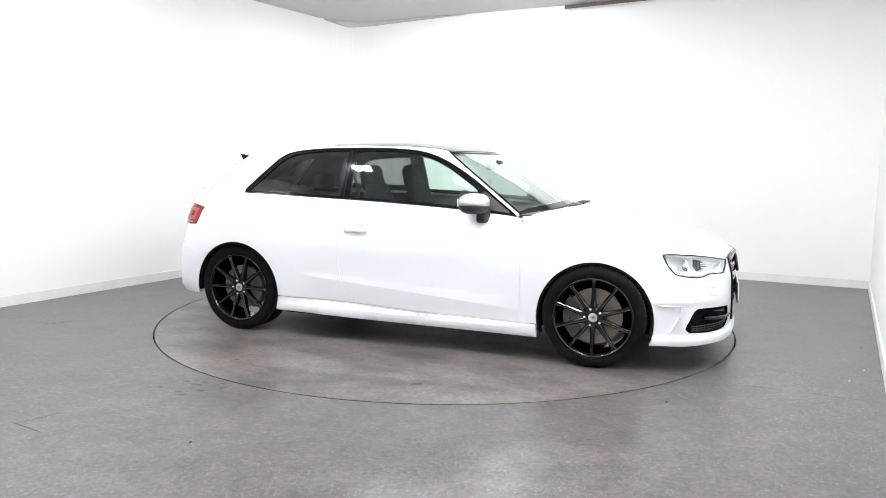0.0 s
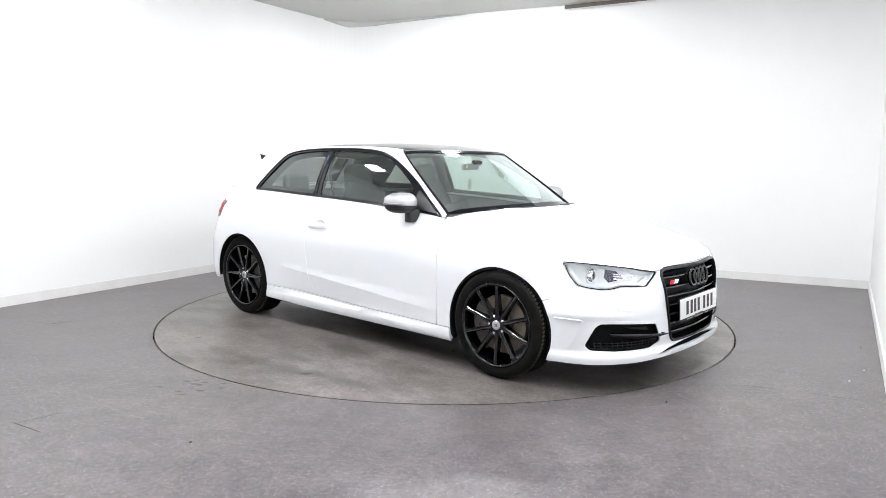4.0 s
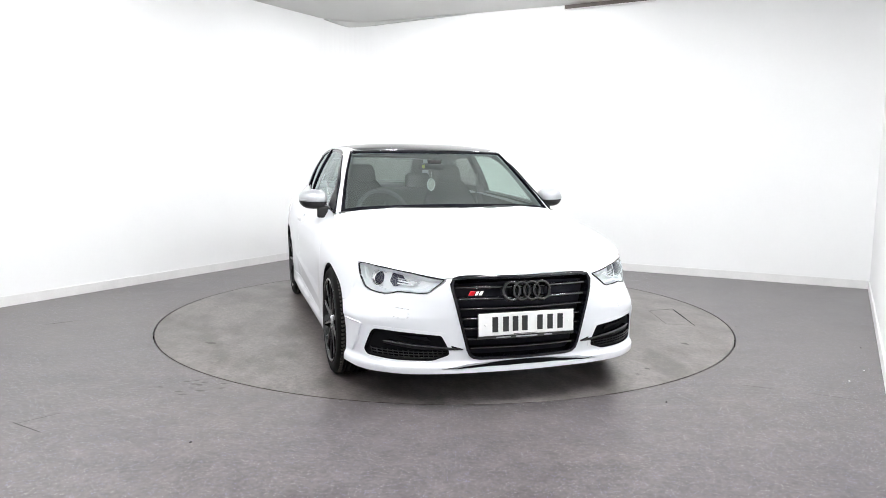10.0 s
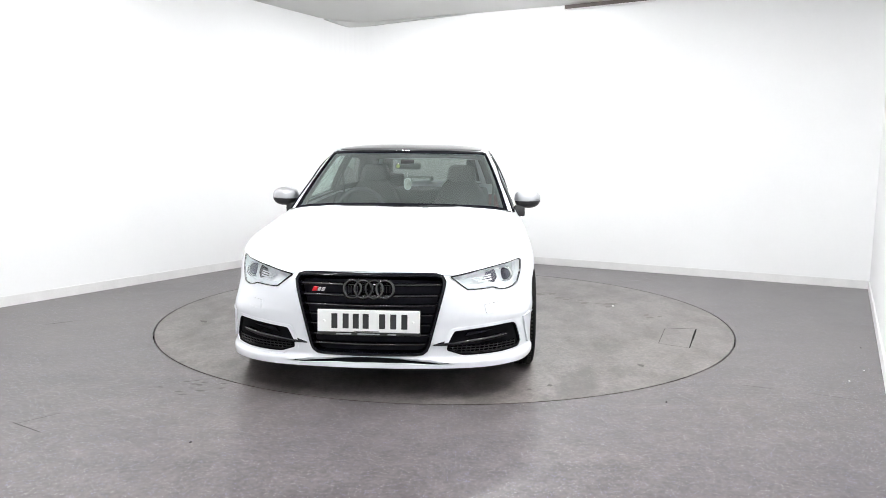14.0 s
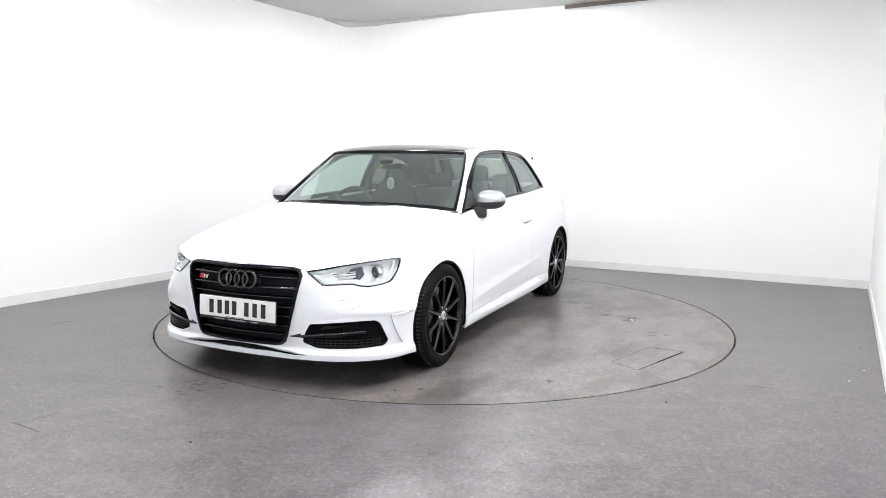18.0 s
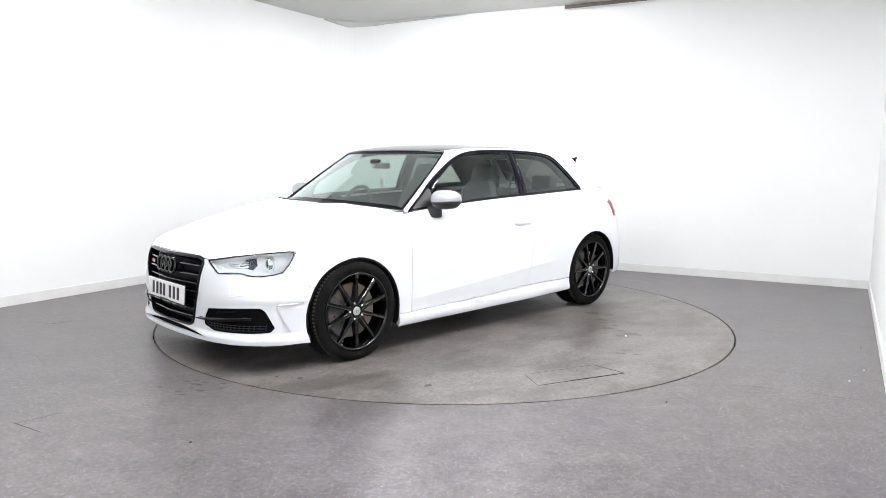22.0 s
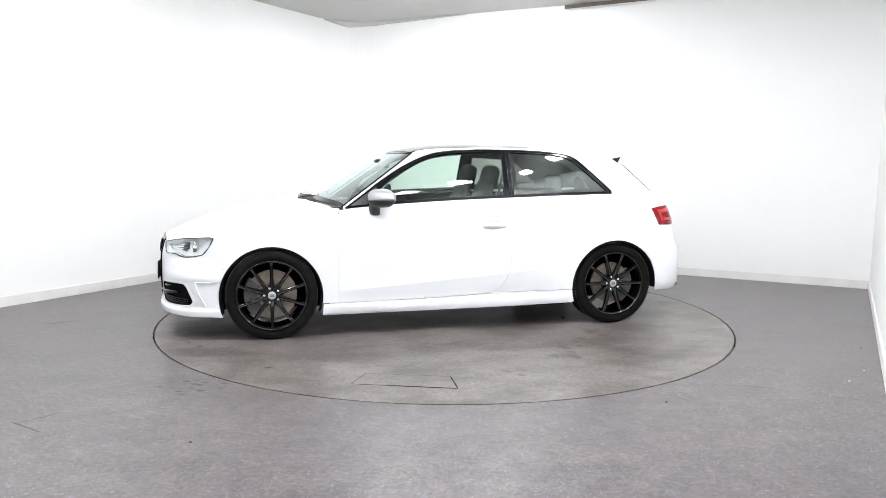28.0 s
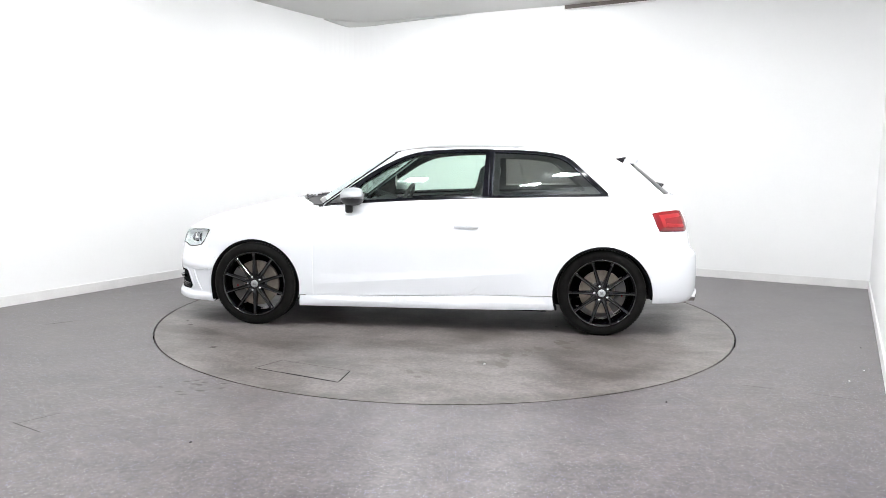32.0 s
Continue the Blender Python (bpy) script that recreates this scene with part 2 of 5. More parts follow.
def sheet_mesh(name, outline, surf, holes=(), cell=0.04, gap=0.0, thick=0.014, lift=0.0, flip=False, cell2=None, extra=()):
    """A panel cut from the surface surf(a, b) along an outline in (a, b), with returned edges."""
    cy = cell2 or cell
    loops = [dense(shrink(list(outline), gap), min(cell, cy) * 0.8)] + [dense(shrink(list(h), -gap), min(cell, cy) * 0.8) for h in holes]
    allp, edges = [], []
    for lp in loops:
        o = len(allp)
        allp += lp
        edges += [(o + i, o + (i + 1) % len(lp)) for i in range(len(lp))]
    rim = np.array(allp)
    lo, hi = rim.min(0), rim.max(0)
    gx, gy = np.meshgrid(np.arange(lo[0] + cell / 2, hi[0], cell), np.arange(lo[1] + cy / 2, hi[1], cy))
    g = np.stack([gx.ravel(), gy.ravel()], 1)
    if len(g):
        g = g[inside(loops[0], g)]
        for h in loops[1:]:
            if len(g):
                g = g[~inside(h, g)]
    if len(g):
        sc = np.array([1 / cell, 1 / cy])
        near = np.min(((g[:, None] * sc - rim[None] * sc) ** 2).sum(2), 1) if len(g) * len(rim) < 4e6 else np.ones(len(g))
        g = g[near > 0.2]
        if len(extra):
            ex = np.array(extra)
            g = g[np.min(((g[:, None] * sc - ex[None] * sc) ** 2).sum(2), 1) > 0.15]
            ex = ex[inside(shrink(loops[0], 0.004), ex)]
            allp += [tuple(q) for q in ex]
        allp += [tuple(q) for q in g]
    vs, _, fs, _, _, _ = delaunay_2d_cdt([Vector(q) for q in allp], edges, [], 0, 1e-6)
    vs = np.array([(v.x, v.y) for v in vs])
    tri = np.array([f for f in fs if len(f) == 3])
    cen = vs[tri].mean(1)
    keep = inside(loops[0], cen)
    for h in loops[1:]:
        keep &= ~inside(h, cen)
    tri = tri[keep]
    P = surf(vs[:, 0], vs[:, 1])
    e = 1e-3
    du = surf(vs[:, 0] + e, vs[:, 1]) - surf(vs[:, 0] - e, vs[:, 1])
    dv = surf(vs[:, 0], vs[:, 1] + e) - surf(vs[:, 0], vs[:, 1] - e)
    N = np.cross(du, dv)
    N /= np.linalg.norm(N, axis=1)[:, None] + 1e-12
    if flip:
        N = -N
    P = P + N * lift
    fn = np.cross(P[tri[:, 1]] - P[tri[:, 0]], P[tri[:, 2]] - P[tri[:, 0]])
    bad = (fn * N[tri].sum(1)).sum(1) < 0
    tri[bad] = tri[bad][:, ::-1]
    faces = [tuple(int(i) for i in t) for t in tri]
    count = {}
    for t in faces:
        for i in range(3):
            count[(t[i], t[(i + 1) % 3])] = True
    rimE = [(a, b) for (a, b) in count if (b, a) not in count]
    verts, norms = [tuple(p) for p in P], [tuple(n) for n in N]
    outn = {}
    for a, b in rimE:
        n = np.cross(P[b] - P[a], N[a])
        for k in (a, b):
            outn[k] = outn.get(k, 0) + n / (np.linalg.norm(n) + 1e-12)
    idx = {}
    for k, n in outn.items():
        n = n / (np.linalg.norm(n) + 1e-12)
        idx[k] = len(verts)
        verts += [tuple(P[k]), tuple(P[k] - N[k] * thick)]
        norms += [tuple(n), tuple(n)]
    for a, b in rimE:
        faces.append((idx[b], idx[a], idx[a] + 1, idx[b] + 1))
    return verts, faces, norms


def to_mesh(name, verts, faces, norms, mirror=False):
    if mirror:
        verts = [(x, -y, z) for x, y, z in verts]
        norms = [(x, -y, z) for x, y, z in norms]
        faces = [tuple(reversed(f)) for f in faces]
    me = bpy.data.meshes.new(name)
    me.from_pydata(verts, [], faces)
    for p in me.polygons:
        p.use_smooth = True
    me.normals_split_custom_set_from_vertices(norms)
    return me


def panel(name, outline, surf, mat, parent, label="", **kw):
    return put_mesh(name, to_mesh(name, *sheet_mesh(name, outline, surf, **kw)), mat, parent, label)


def panels(name, outline, surf, mat, parent, label="", **kw):
    """The same panel on the car's left and right."""
    d = sheet_mesh(name, outline, surf, **kw)
    pl, pr = parent if isinstance(parent, tuple) else (parent, parent)
    return (put_mesh(name, to_mesh(name, *d), mat, pl, label), put_mesh(name, to_mesh(name, *d, mirror=True), mat, pr, label))


# ---- the studio: a white room, seen from one corner ----
ROOM_TURN = -26.7
C_LB = Vector((-1.357, 4.130, 0))
C_RB = Vector((4.290, 1.330, 0))
DEPTH, HIGH = 9.0, 3.045
C_LF, C_RF = C_LB - Vector((0.504, 0.864, 0)) * DEPTH, C_RB - Vector((0.482, 0.876, 0)) * DEPTH


def room_path(radius=0.65, seg=14):
    """The inner line of the walls, with the far corner rounded."""
    d1, d2 = (C_LF - C_LB).normalized(), (C_RB - C_LB).normalized()
    a, b = C_LB + d1 * radius, C_LB + d2 * radius
    arc = [tuple(((1 - t) ** 2 * a + 2 * t * (1 - t) * C_LB + t * t * b)[:2]) for t in (i / seg for i in range(seg + 1))]
    return arc


ARC = room_path()


def wall(name, line, z0, z1, thick, mat, label, category="wall"):
    """A wall along a line of inner points; its thickness lies outside."""
    n = len(line)
    outer = []
    for i in range(n):
        a, b = line[max(i - 1, 0)], line[min(i + 1, n - 1)]
        d = Vector((b[0] - a[0], b[1] - a[1])).normalized()
        outer.append((line[i][0] - d.y * thick, line[i][1] + d.x * thick))
    bm = prism(list(line) + outer[::-1], z0, z1)
    return tagged(put(name, bm, mat), label, category, kind="structure")


mid = len(ARC) // 2
wall("wall_left", [tuple(C_LF[:2])] + ARC[:mid + 1], -0.05, 3.4, 0.15, M_WALL, "smooth white painted studio wall with a curved end")
wall("wall_back", ARC[mid:] + [tuple(C_RB[:2])], -0.05, 3.4, 0.15, M_WALL, "smooth white painted studio wall behind the turntable")
wall("wall_right", [tuple(C_RB[:2]), tuple(C_RF[:2])], -0.05, 3.4, 0.15, M_WALL, "smooth white painted side wall of the studio")
wall("wall_front", [tuple(C_RF[:2]), tuple(C_LF[:2])], -0.05, 3.4, 0.15, M_WALL, "plain white wall closing the studio")


def inset_line(line, d):
    n = len(line)
    out = []
    for i in range(n):
        a, b = line[max(i - 1, 0)], line[min(i + 1, n - 1)]
        v = Vector((b[0] - a[0], b[1] - a[1])).normalized()
        out.append((line[i][0] + v.y * d, line[i][1] - v.x * d))
    return out


def skirting(name, line, high=0.085, thick=0.012):
    inner = inset_line(line, thick)
    bm = prism(list(line) + inner[::-1], 0.0, high)
    return tagged(put(name, bm, M_SKIRT), "low pale grey painted skirting board along the wall", "skirting board", kind="structure")


skirting("baseboard_left", [tuple(C_LF[:2])] + ARC[:mid + 1])
skirting("baseboard_back", ARC[mid:] + [tuple(C_RB[:2])])
skirting("baseboard_right", [tuple(C_RB[:2]), tuple(C_RF[:2])])

def cornice(name, line, drops):
    """A soffit strip along the wall whose lower edge rises along its run."""
    inner = inset_line(line, 0.045)
    bm = bmesh.new()
    rows = []
    for p, q, d in zip(line, inner, drops):
        rows.append([bm.verts.new((p[0], p[1], HIGH - 0.004)), bm.verts.new((p[0], p[1], HIGH - d)), bm.verts.new((q[0], q[1], HIGH - d)), bm.verts.new((q[0], q[1], HIGH - 0.004))])
    for a, b in zip(rows, rows[1:]):
        for k in range(4):
            bm.faces.new((a[k], a[(k + 1) % 4], b[(k + 1) % 4], b[k]))
    bm.faces.new(rows[0]), bm.faces.new(rows[-1])
    bmesh.ops.recalc_face_normals(bm, faces=bm.faces[:])
    # the strip takes the ceiling's darkened colour for the band of shade there
    return tagged(put(name, bm, M_CEIL_SHADED), "pale soffit strip, shade in its colour, under the ceiling's curved edge", "trim", kind="structure")


_far = Vector(ARC[-1]).lerp(Vector(C_RB[:2]), 0.20)
_run = ARC[mid:] + [tuple(Vector(ARC[-1]).lerp(_far, k / 5)) for k in range(1, 6)]
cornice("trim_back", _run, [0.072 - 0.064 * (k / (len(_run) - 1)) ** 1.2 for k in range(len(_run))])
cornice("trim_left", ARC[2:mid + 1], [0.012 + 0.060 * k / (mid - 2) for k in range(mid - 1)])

# floor with the round opening of the turntable
RING = 2.243
flat = lambda a, b: np.stack([a, b, np.zeros_like(a)], 1)
plan = [tuple(C_LF[:2])] + ARC + [tuple(C_RB[:2]), tuple(C_RF[:2])]
circle = [(RING * math.cos(2 * math.pi * i / 160), RING * math.sin(2 * math.pi * i / 160)) for i in range(160)]
fl = panel("floor", shrink(plan, -0.05), flat, M_FLOOR, None, holes=[circle], cell=0.5, thick=0.03)
tagged(fl, "speckled grey vinyl studio floor with a soft sheen", "floor", kind="structure")
# near-black sheet under the rim gap: the shade down there is put into its colour
pit = put("rim_gap_shade", lathe([(0.001, -0.05), (2.4, -0.05), (2.4, -0.07), (0.001, -0.07)], 64, "Z"), M_DARK)
tagged(pit, "near-black sheet giving the shade in the turntable's rim gap", "pit", kind="structure")

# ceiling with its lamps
ceil = panel("ceiling", shrink(plan, -0.05), lambda a, b: np.stack([a, b, np.full_like(a, HIGH)], 1), M_CEIL_SHADED, None, cell=0.6, thick=0.12, flip=True)
tagged(ceil, "matt white ceiling with a soft curved edge, shade in its colour", "ceiling", kind="structure")


def ceiling_lamp(x, y, turn):
    base = new("ceiling_lamp")
    base.matrix_basis = pose(x, y, HIGH, 0, 0, turn)
    w = 0.128
    for a, b, c, d in ((-w, w, -w, -w + 0.02), (-w, w, w - 0.02, w), (-w, -w + 0.02, -w + 0.02, w - 0.02), (w - 0.02, w, -w + 0.02, w - 0.02)):
        part("frame", box(a, b, c, d, -0.024, -0.001), M_WALL, base, "white lamp frame")
    part("diffuser", box(-w + 0.021, w - 0.021, -w + 0.021, w - 0.021, -0.048, -0.012), M_LAMP, base, "glowing white diffuser")
    return tagged(base, "square white LED panel lamp under the ceiling, some added as fill", "ceiling lamp", "lamps under the ceiling")


# lamps over the near half of the room and by the back wall
# the back, left and nearest ones are unseen, added to brighten the room
LAMPS = [(-0.55, 2.15), (0.66, 2.05), (2.05, -0.64), (2.00, -1.40), (-2.95, -0.30), (-2.06, -1.60), (-0.86, -2.16), (1.24, -2.27), (-2.10, -3.60), (0.86, -2.95), (-0.60, -4.30)]
lamp0 = None
for x, y in LAMPS:
    if lamp0 is None:
        lamp0 = ceiling_lamp(x, y, ROOM_TURN)
    else:
        copy_thing(lamp0, pose(x, y, HIGH, 0, 0, ROOM_TURN))

# a dark slot between the back wall and the ceiling
M_SLOT = grained("slot_shade", (0.10, 0.085, 0.08), (0.14, 0.12, 0.11), 10, 0.8)
slot = new("ceiling_slot")
slot.matrix_basis = pose(1.915, 2.473, 0, 0, -1.0, ROOM_TURN + 0.15)
tagged(slot, "dark narrow slot with a pale trim where wall meets ceiling", "vent slot")
part("slot_back", box(-0.56, 0.46, -0.030, -0.004, 3.000, 3.043), M_SLOT, slot, "dark opening")
part("slot_trim", box(-0.56, 0.46, -0.036, -0.004, 2.988, 2.997, 0.002), M_SKIRT, slot, "pale trim")

# ---- the turntable ----
turntable = new("turntable")
tagged(turntable, "round grey vinyl turntable disc set flush in the floor, scuffed", "turntable")
panel("disc", [(q[0] * (RING - 0.011) / RING, q[1] * (RING - 0.011) / RING) for q in circle], flat, M_DISC, turntable, cell=0.3, thick=0.045)

# ---- the car: surfaces (x forward, y to its left, z up, origin midway between the axles) ----
car = new("car")
tagged(car, "white three-door hatchback with black alloy wheels on the turntable", "car")

PLAN = catmull([(2.135, 0.0), (2.126, 0.20), (2.096, 0.42), (2.030, 0.62), (1.905, 0.775), (1.78, 0.846), (1.62, 0.884), (1.42, 0.897), (1.15, 0.900),
                (0.6, 0.892), (0.0, 0.888), (-0.6, 0.887), (-1.15, 0.887), (-1.42, 0.880), (-1.62, 0.862), (-1.80, 0.812), (-1.93, 0.715),
                (-2.01, 0.55), (-2.05, 0.32), (-2.062, 0.0)], 24)
PLAN = np.array(PLAN)
ARCL = np.concatenate([[0], np.cumsum(np.hypot(*np.diff(PLAN, axis=0).T))])
S_END = float(ARCL[-1])
_tan = np.gradient(PLAN, ARCL, axis=0)
_tan /= np.linalg.norm(_tan, axis=1)[:, None]
_nor = np.stack([-_tan[:, 1], _tan[:, 0]], 1) * -1
for _ in range(6):
    _nor[1:-1] = (_nor[:-2] + 2 * _nor[1:-1] + _nor[2:]) / 4
_nor[0], _nor[-1] = (1, 0), (-1, 0)
_nor /= np.linalg.norm(_nor, axis=1)[:, None]
if _nor[len(_nor) // 2, 1] < 0:
    _nor = -_nor
    _nor[0], _nor[-1] = (1, 0), (-1, 0)


def s_x(x):
    """Length along the body's plan line at x, on the side."""
    return float(np.interp(-x, -PLAN[:, 0], ARCL))


def s_y(y):
    """Length along the plan line at y, at the front."""
    k = int(np.argmax(PLAN[:, 0] < 1.5))
    return float(np.interp(y, PLAN[:k, 1], ARCL[:k]))


def s_r(y):
    """Length along the plan line at y, at the rear."""
    k = int(np.argmax(PLAN[:, 0] < -1.5))
    return float(np.interp(-y, -PLAN[k:, 1], ARCL[k:]))


ZG = np.linspace(0.08, 1.12, 261)


DOOR = pchip([0.08, 0.14, 0.165, 0.200, 0.225, 0.250, 0.275, 0.33, 0.40, 0.555, 0.65, 0.74, 0.785, 0.80, 0.86, 0.92, 0.985, 1.08],
             [0.12, 0.050, 0.014, 0.002, 0.001, 0.008, 0.0085, 0.006, 0.004, 0.0025, 0.001, 0.008, 0.020, 0.028, 0.058, 0.092, 0.114, 0.135])(ZG)


def crease_z(x):
    """Height of the crease that climbs along the door towards the rear."""
    return 0.3925 - 0.0785 * x


def crease(x, z):
    """How far the door is drawn in below its crease, and how it leans back above it."""
    zc = crease_z(x)
    seam = np.interp(x, [-0.942, -0.345, -0.27, 0.2, 0.836], [0.284, 0.2755, 0.272, 0.253, 0.245])
    amp = np.clip((0.84 - x) / 0.16, 0, 1) * np.clip((x + 0.80) / 0.16, 0, 1)
    low = np.clip(zc - z, 0, 0.16) * np.clip((z - seam + 0.030) / 0.026, 0, 1)
    up = z - zc
    wide = 0.030 + 0.040 * np.clip((x + 0.6) / 1.3, 0, 1)
    high = np.clip(up, 0, wide) * (1 - np.clip((up - wide) / 0.26, 0, 1) ** 2 * (3 - 2 * np.clip((up - wide) / 0.26, 0, 1)))
    return amp * (0.095 * low + 0.09 * high)


WING = pchip([0.08, 0.14, 0.18, 0.25, 0.40, 0.60, 0.68, 0.735, 0.765, 0.80, 0.86, 0.92, 1.08],
             [0.09, 0.030, 0.010, 0.008, 0.004, 0.000, 0.008, 0.022, 0.036, 0.062, 0.110, 0.14, 0.2])(ZG)
CORNER = pchip([0.08, 0.13, 0.16, 0.20, 0.235, 0.40, 0.43, 0.50, 0.57, 0.65, 0.70, 0.74, 0.80, 1.08],
               [0.12, 0.045, 0.010, 0.005, 0.022, 0.020, 0.014, 0.036, 0.066, 0.080, 0.092, 0.112, 0.16, 0.3])(ZG)
NOSE42 = pchip([0.08, 0.15, 0.17, 0.205, 0.235, 0.40, 0.55, 0.61, 0.655, 0.68, 0.72, 0.80, 1.08],
               [0.15, 0.030, 0.002, 0.002, 0.022, 0.020, 0.024, 0.034, 0.048, 0.070, 0.115, 0.24, 0.5])(ZG)
NOSE = pchip([0.08, 0.15, 0.172, 0.205, 0.235, 0.36, 0.50, 0.60, 0.65, 0.675, 0.70, 0.74, 0.80, 1.08],
             [0.15, 0.030, 0.004, 0.004, 0.022, 0.004, 0.006, 0.012, 0.020, 0.030, 0.060, 0.115, 0.24, 0.5])(ZG)
HAUNCH = pchip([0.08, 0.16, 0.20, 0.26, 0.42, 0.60, 0.72, 0.80, 0.865, 0.885, 0.94, 1.01, 1.08],
               [0.12, 0.05, 0.020, 0.012, 0.006, 0.000, 0.006, 0.018, 0.040, 0.056, 0.125, 0.198, 0.22])(ZG)
TAILC = pchip([0.08, 0.18, 0.24, 0.30, 0.42, 0.55, 0.62, 0.75, 0.86, 0.90, 0.95, 1.02, 1.08],
              [0.18, 0.070, 0.025, 0.004, 0.000, 0.002, 0.010, 0.040, 0.076, 0.104, 0.145, 0.19, 0.22])(ZG)
TAIL = pchip([0.08, 0.20, 0.26, 0.30, 0.45, 0.58, 0.62, 0.80, 0.90, 1.02, 1.08],
             [0.2, 0.080, 0.020, 0.004, 0.000, 0.010, 0.050, 0.085, 0.12, 0.17, 0.2])(ZG)
_ss = [0.0, s_y(0.42), s_x(1.82), s_x(1.58), s_x(1.35), s_x(0.75), s_x(0.5), s_x(0.25), s_x(0.0), s_x(-0.25), s_x(-0.5), s_x(-0.75), s_x(-1.3), s_x(-1.78), s_r(0.5), S_END]
_cols = [NOSE, NOSE42, CORNER, 0.36 * CORNER + 0.64 * WING, WING, 0.35 * WING + 0.65 * DOOR, DOOR, DOOR, DOOR, DOOR, DOOR, 0.3 * HAUNCH + 0.7 * DOOR, HAUNCH, TAILC, TAIL, TAIL]
_inset = pchip(_ss, np.array(_cols))
SG = np.linspace(0, S_END, 421)
INSET = _inset(SG)


def sheet(s, z):
    """The wrapped skin of the lower body at length s from the nose (negative: right side) and height z."""
    s, z = np.asarray(s, float), np.asarray(z, float)
    a = np.clip(np.abs(s), 0, S_END - 1e-6)
    fi, fj = a / S_END * 420, np.clip((z - ZG[0]) / (ZG[1] - ZG[0]), 0, 259.999)
    i, j = np.clip(fi.astype(int), 0, 419), fj.astype(int)
    u, v = fi - i, fj - j
    d = INSET[i, j] * (1 - u) * (1 - v) + INSET[i + 1, j] * u * (1 - v) + INSET[i, j + 1] * (1 - u) * v + INSET[i + 1, j + 1] * u * v
    px, py = np.interp(a, ARCL, PLAN[:, 0]), np.interp(a, ARCL, PLAN[:, 1])
    d = d + crease(px, z)
    nx, ny = np.interp(a, ARCL, _nor[:, 0]), np.interp(a, ARCL, _nor[:, 1])
    sg = np.where(s < 0, -1.0, 1.0)
    return np.stack([px - nx * d, (py - ny * d) * sg, z], 1)


_zt = pchip([0.0, s_y(0.25), s_y(0.45), s_y(0.60), s_y(0.74), s_x(1.80), s_x(1.70), s_x(1.3), s_x(0.9), s_x(0.72), s_x(0.17), s_x(-0.46), s_x(-1.33), s_x(-1.7), S_END],
            [0.684, 0.679, 0.663, 0.684, 0.704, 0.713, 0.720, 0.806, 0.884, 0.914, 0.956, 0.984, 1.006, 1.012, 1.02])


def z_top(s):
    return float(_zt(abs(s)))


_SF = np.linspace(0, s_x(1.5), 160)
_SA = np.linspace(0, S_END, 500)
_SR = np.linspace(s_x(-1.6), S_END, 160)


def X(x, z):
    """(s, z) of the skin's point at x, on the side."""
    p = sheet(_SA, np.full(500, z))
    return (float(np.interp(-x, -p[:, 0], _SA)), z)


def Y(y, z):
    """(s, z) of the skin's point at y, at the front."""
    p = sheet(_SF, np.full(160, z))
    s = float(np.interp(abs(y), p[:, 1], _SF))
    return (s if y >= 0 else -s, z)


def R(y, z):
    """(s, z) of the skin's point at y, at the rear."""
    p = sheet(_SR, np.full(160, z))
    return (float(np.interp(-y, -p[:, 1], _SR)), z)


def top_edge(s0, s1, n=24):
    return [(s0 + (s1 - s0) * i / n, z_top(s0 + (s1 - s0) * i / n)) for i in range(n + 1)]


def arch(cx, a0, a1, r=0.356, cz=0.300, n=22):
    """Part of a wheel arch's edge, from the angle a0 to a1 in degrees (0 forward, 90 up)."""
    out = []
    for i in range(n + 1):
        a = radians(a0 + (a1 - a0) * i / n)
        out.append(X(cx + r * math.cos(a), cz + r * math.sin(a)))
    return out


def mirrored(half):
    return half + [(-s, z) for s, z in reversed(half) if abs(s) > 1e-6]


# --- outlines
HEADLIGHT = rounded([(0.432, 0.658), (0.614, 0.686), (0.81, 0.706), (1.030, 0.716), (1.060, 0.709), (1.026, 0.646), (0.971, 0.592), (0.905, 0.580), (0.80, 0.572),
                     (0.745, 0.578), (0.700, 0.590), (0.527, 0.586)], [0.010, 0, 0, 0.008, 0.010, 0.012, 0.02, 0.012, 0.02, 0.015, 0.015, 0.014], 4)
GRILLE_H = [(0.0, 0.667), Y(0.30, 0.666), Y(0.345, 0.664), Y(0.377, 0.656), Y(0.390, 0.634), Y(0.385, 0.60), Y(0.373, 0.55), Y(0.310, 0.300), Y(0.298, 0.272),
            Y(0.278, 0.256), Y(0.245, 0.250), (0.0, 0.247)]
GRILLE = mirrored(GRILLE_H)
FOG = rounded([(0.452, 0.373), (0.615, 0.388), (0.75, 0.394), (0.828, 0.394), (0.858, 0.374), (0.915, 0.272), (0.884, 0.245), (0.74, 0.238), (0.497, 0.239), (0.409, 0.268),
               (0.412, 0.297), (0.336, 0.300), (0.424, 0.325)], [0.012, 0, 0, 0.016, 0.02, 0.014, 0.016, 0, 0.02, 0.012, 0.004, 0.003, 0.004], 4)
SLOT = mirrored([(0.0, 0.232), (0.14, 0.230), (0.326, 0.220), (0.458, 0.199), (0.366, 0.195), (0.152, 0.205), (0.0, 0.208)])

body_gap = 0.0010
low = [(0.0, 0.178), Y(0.3, 0.178), Y(0.55, 0.175), Y(0.74, 0.171), X(1.80, 0.169), X(1.70, 0.170)]
lampline = [(1.036, 0.655), (1.030, 0.645), (0.974, 0.589), (0.906, 0.577), (0.80, 0.569), (0.743, 0.575), (0.698, 0.587), (0.524, 0.583), (0.428, 0.652)]
front_half = low + arch(1.30, -22, 34) + [X(1.66, 0.515)] + lampline + [Y(0.415, 0.661), Y(0.3, 0.672), Y(0.2, 0.678), (0.0, 0.682)]
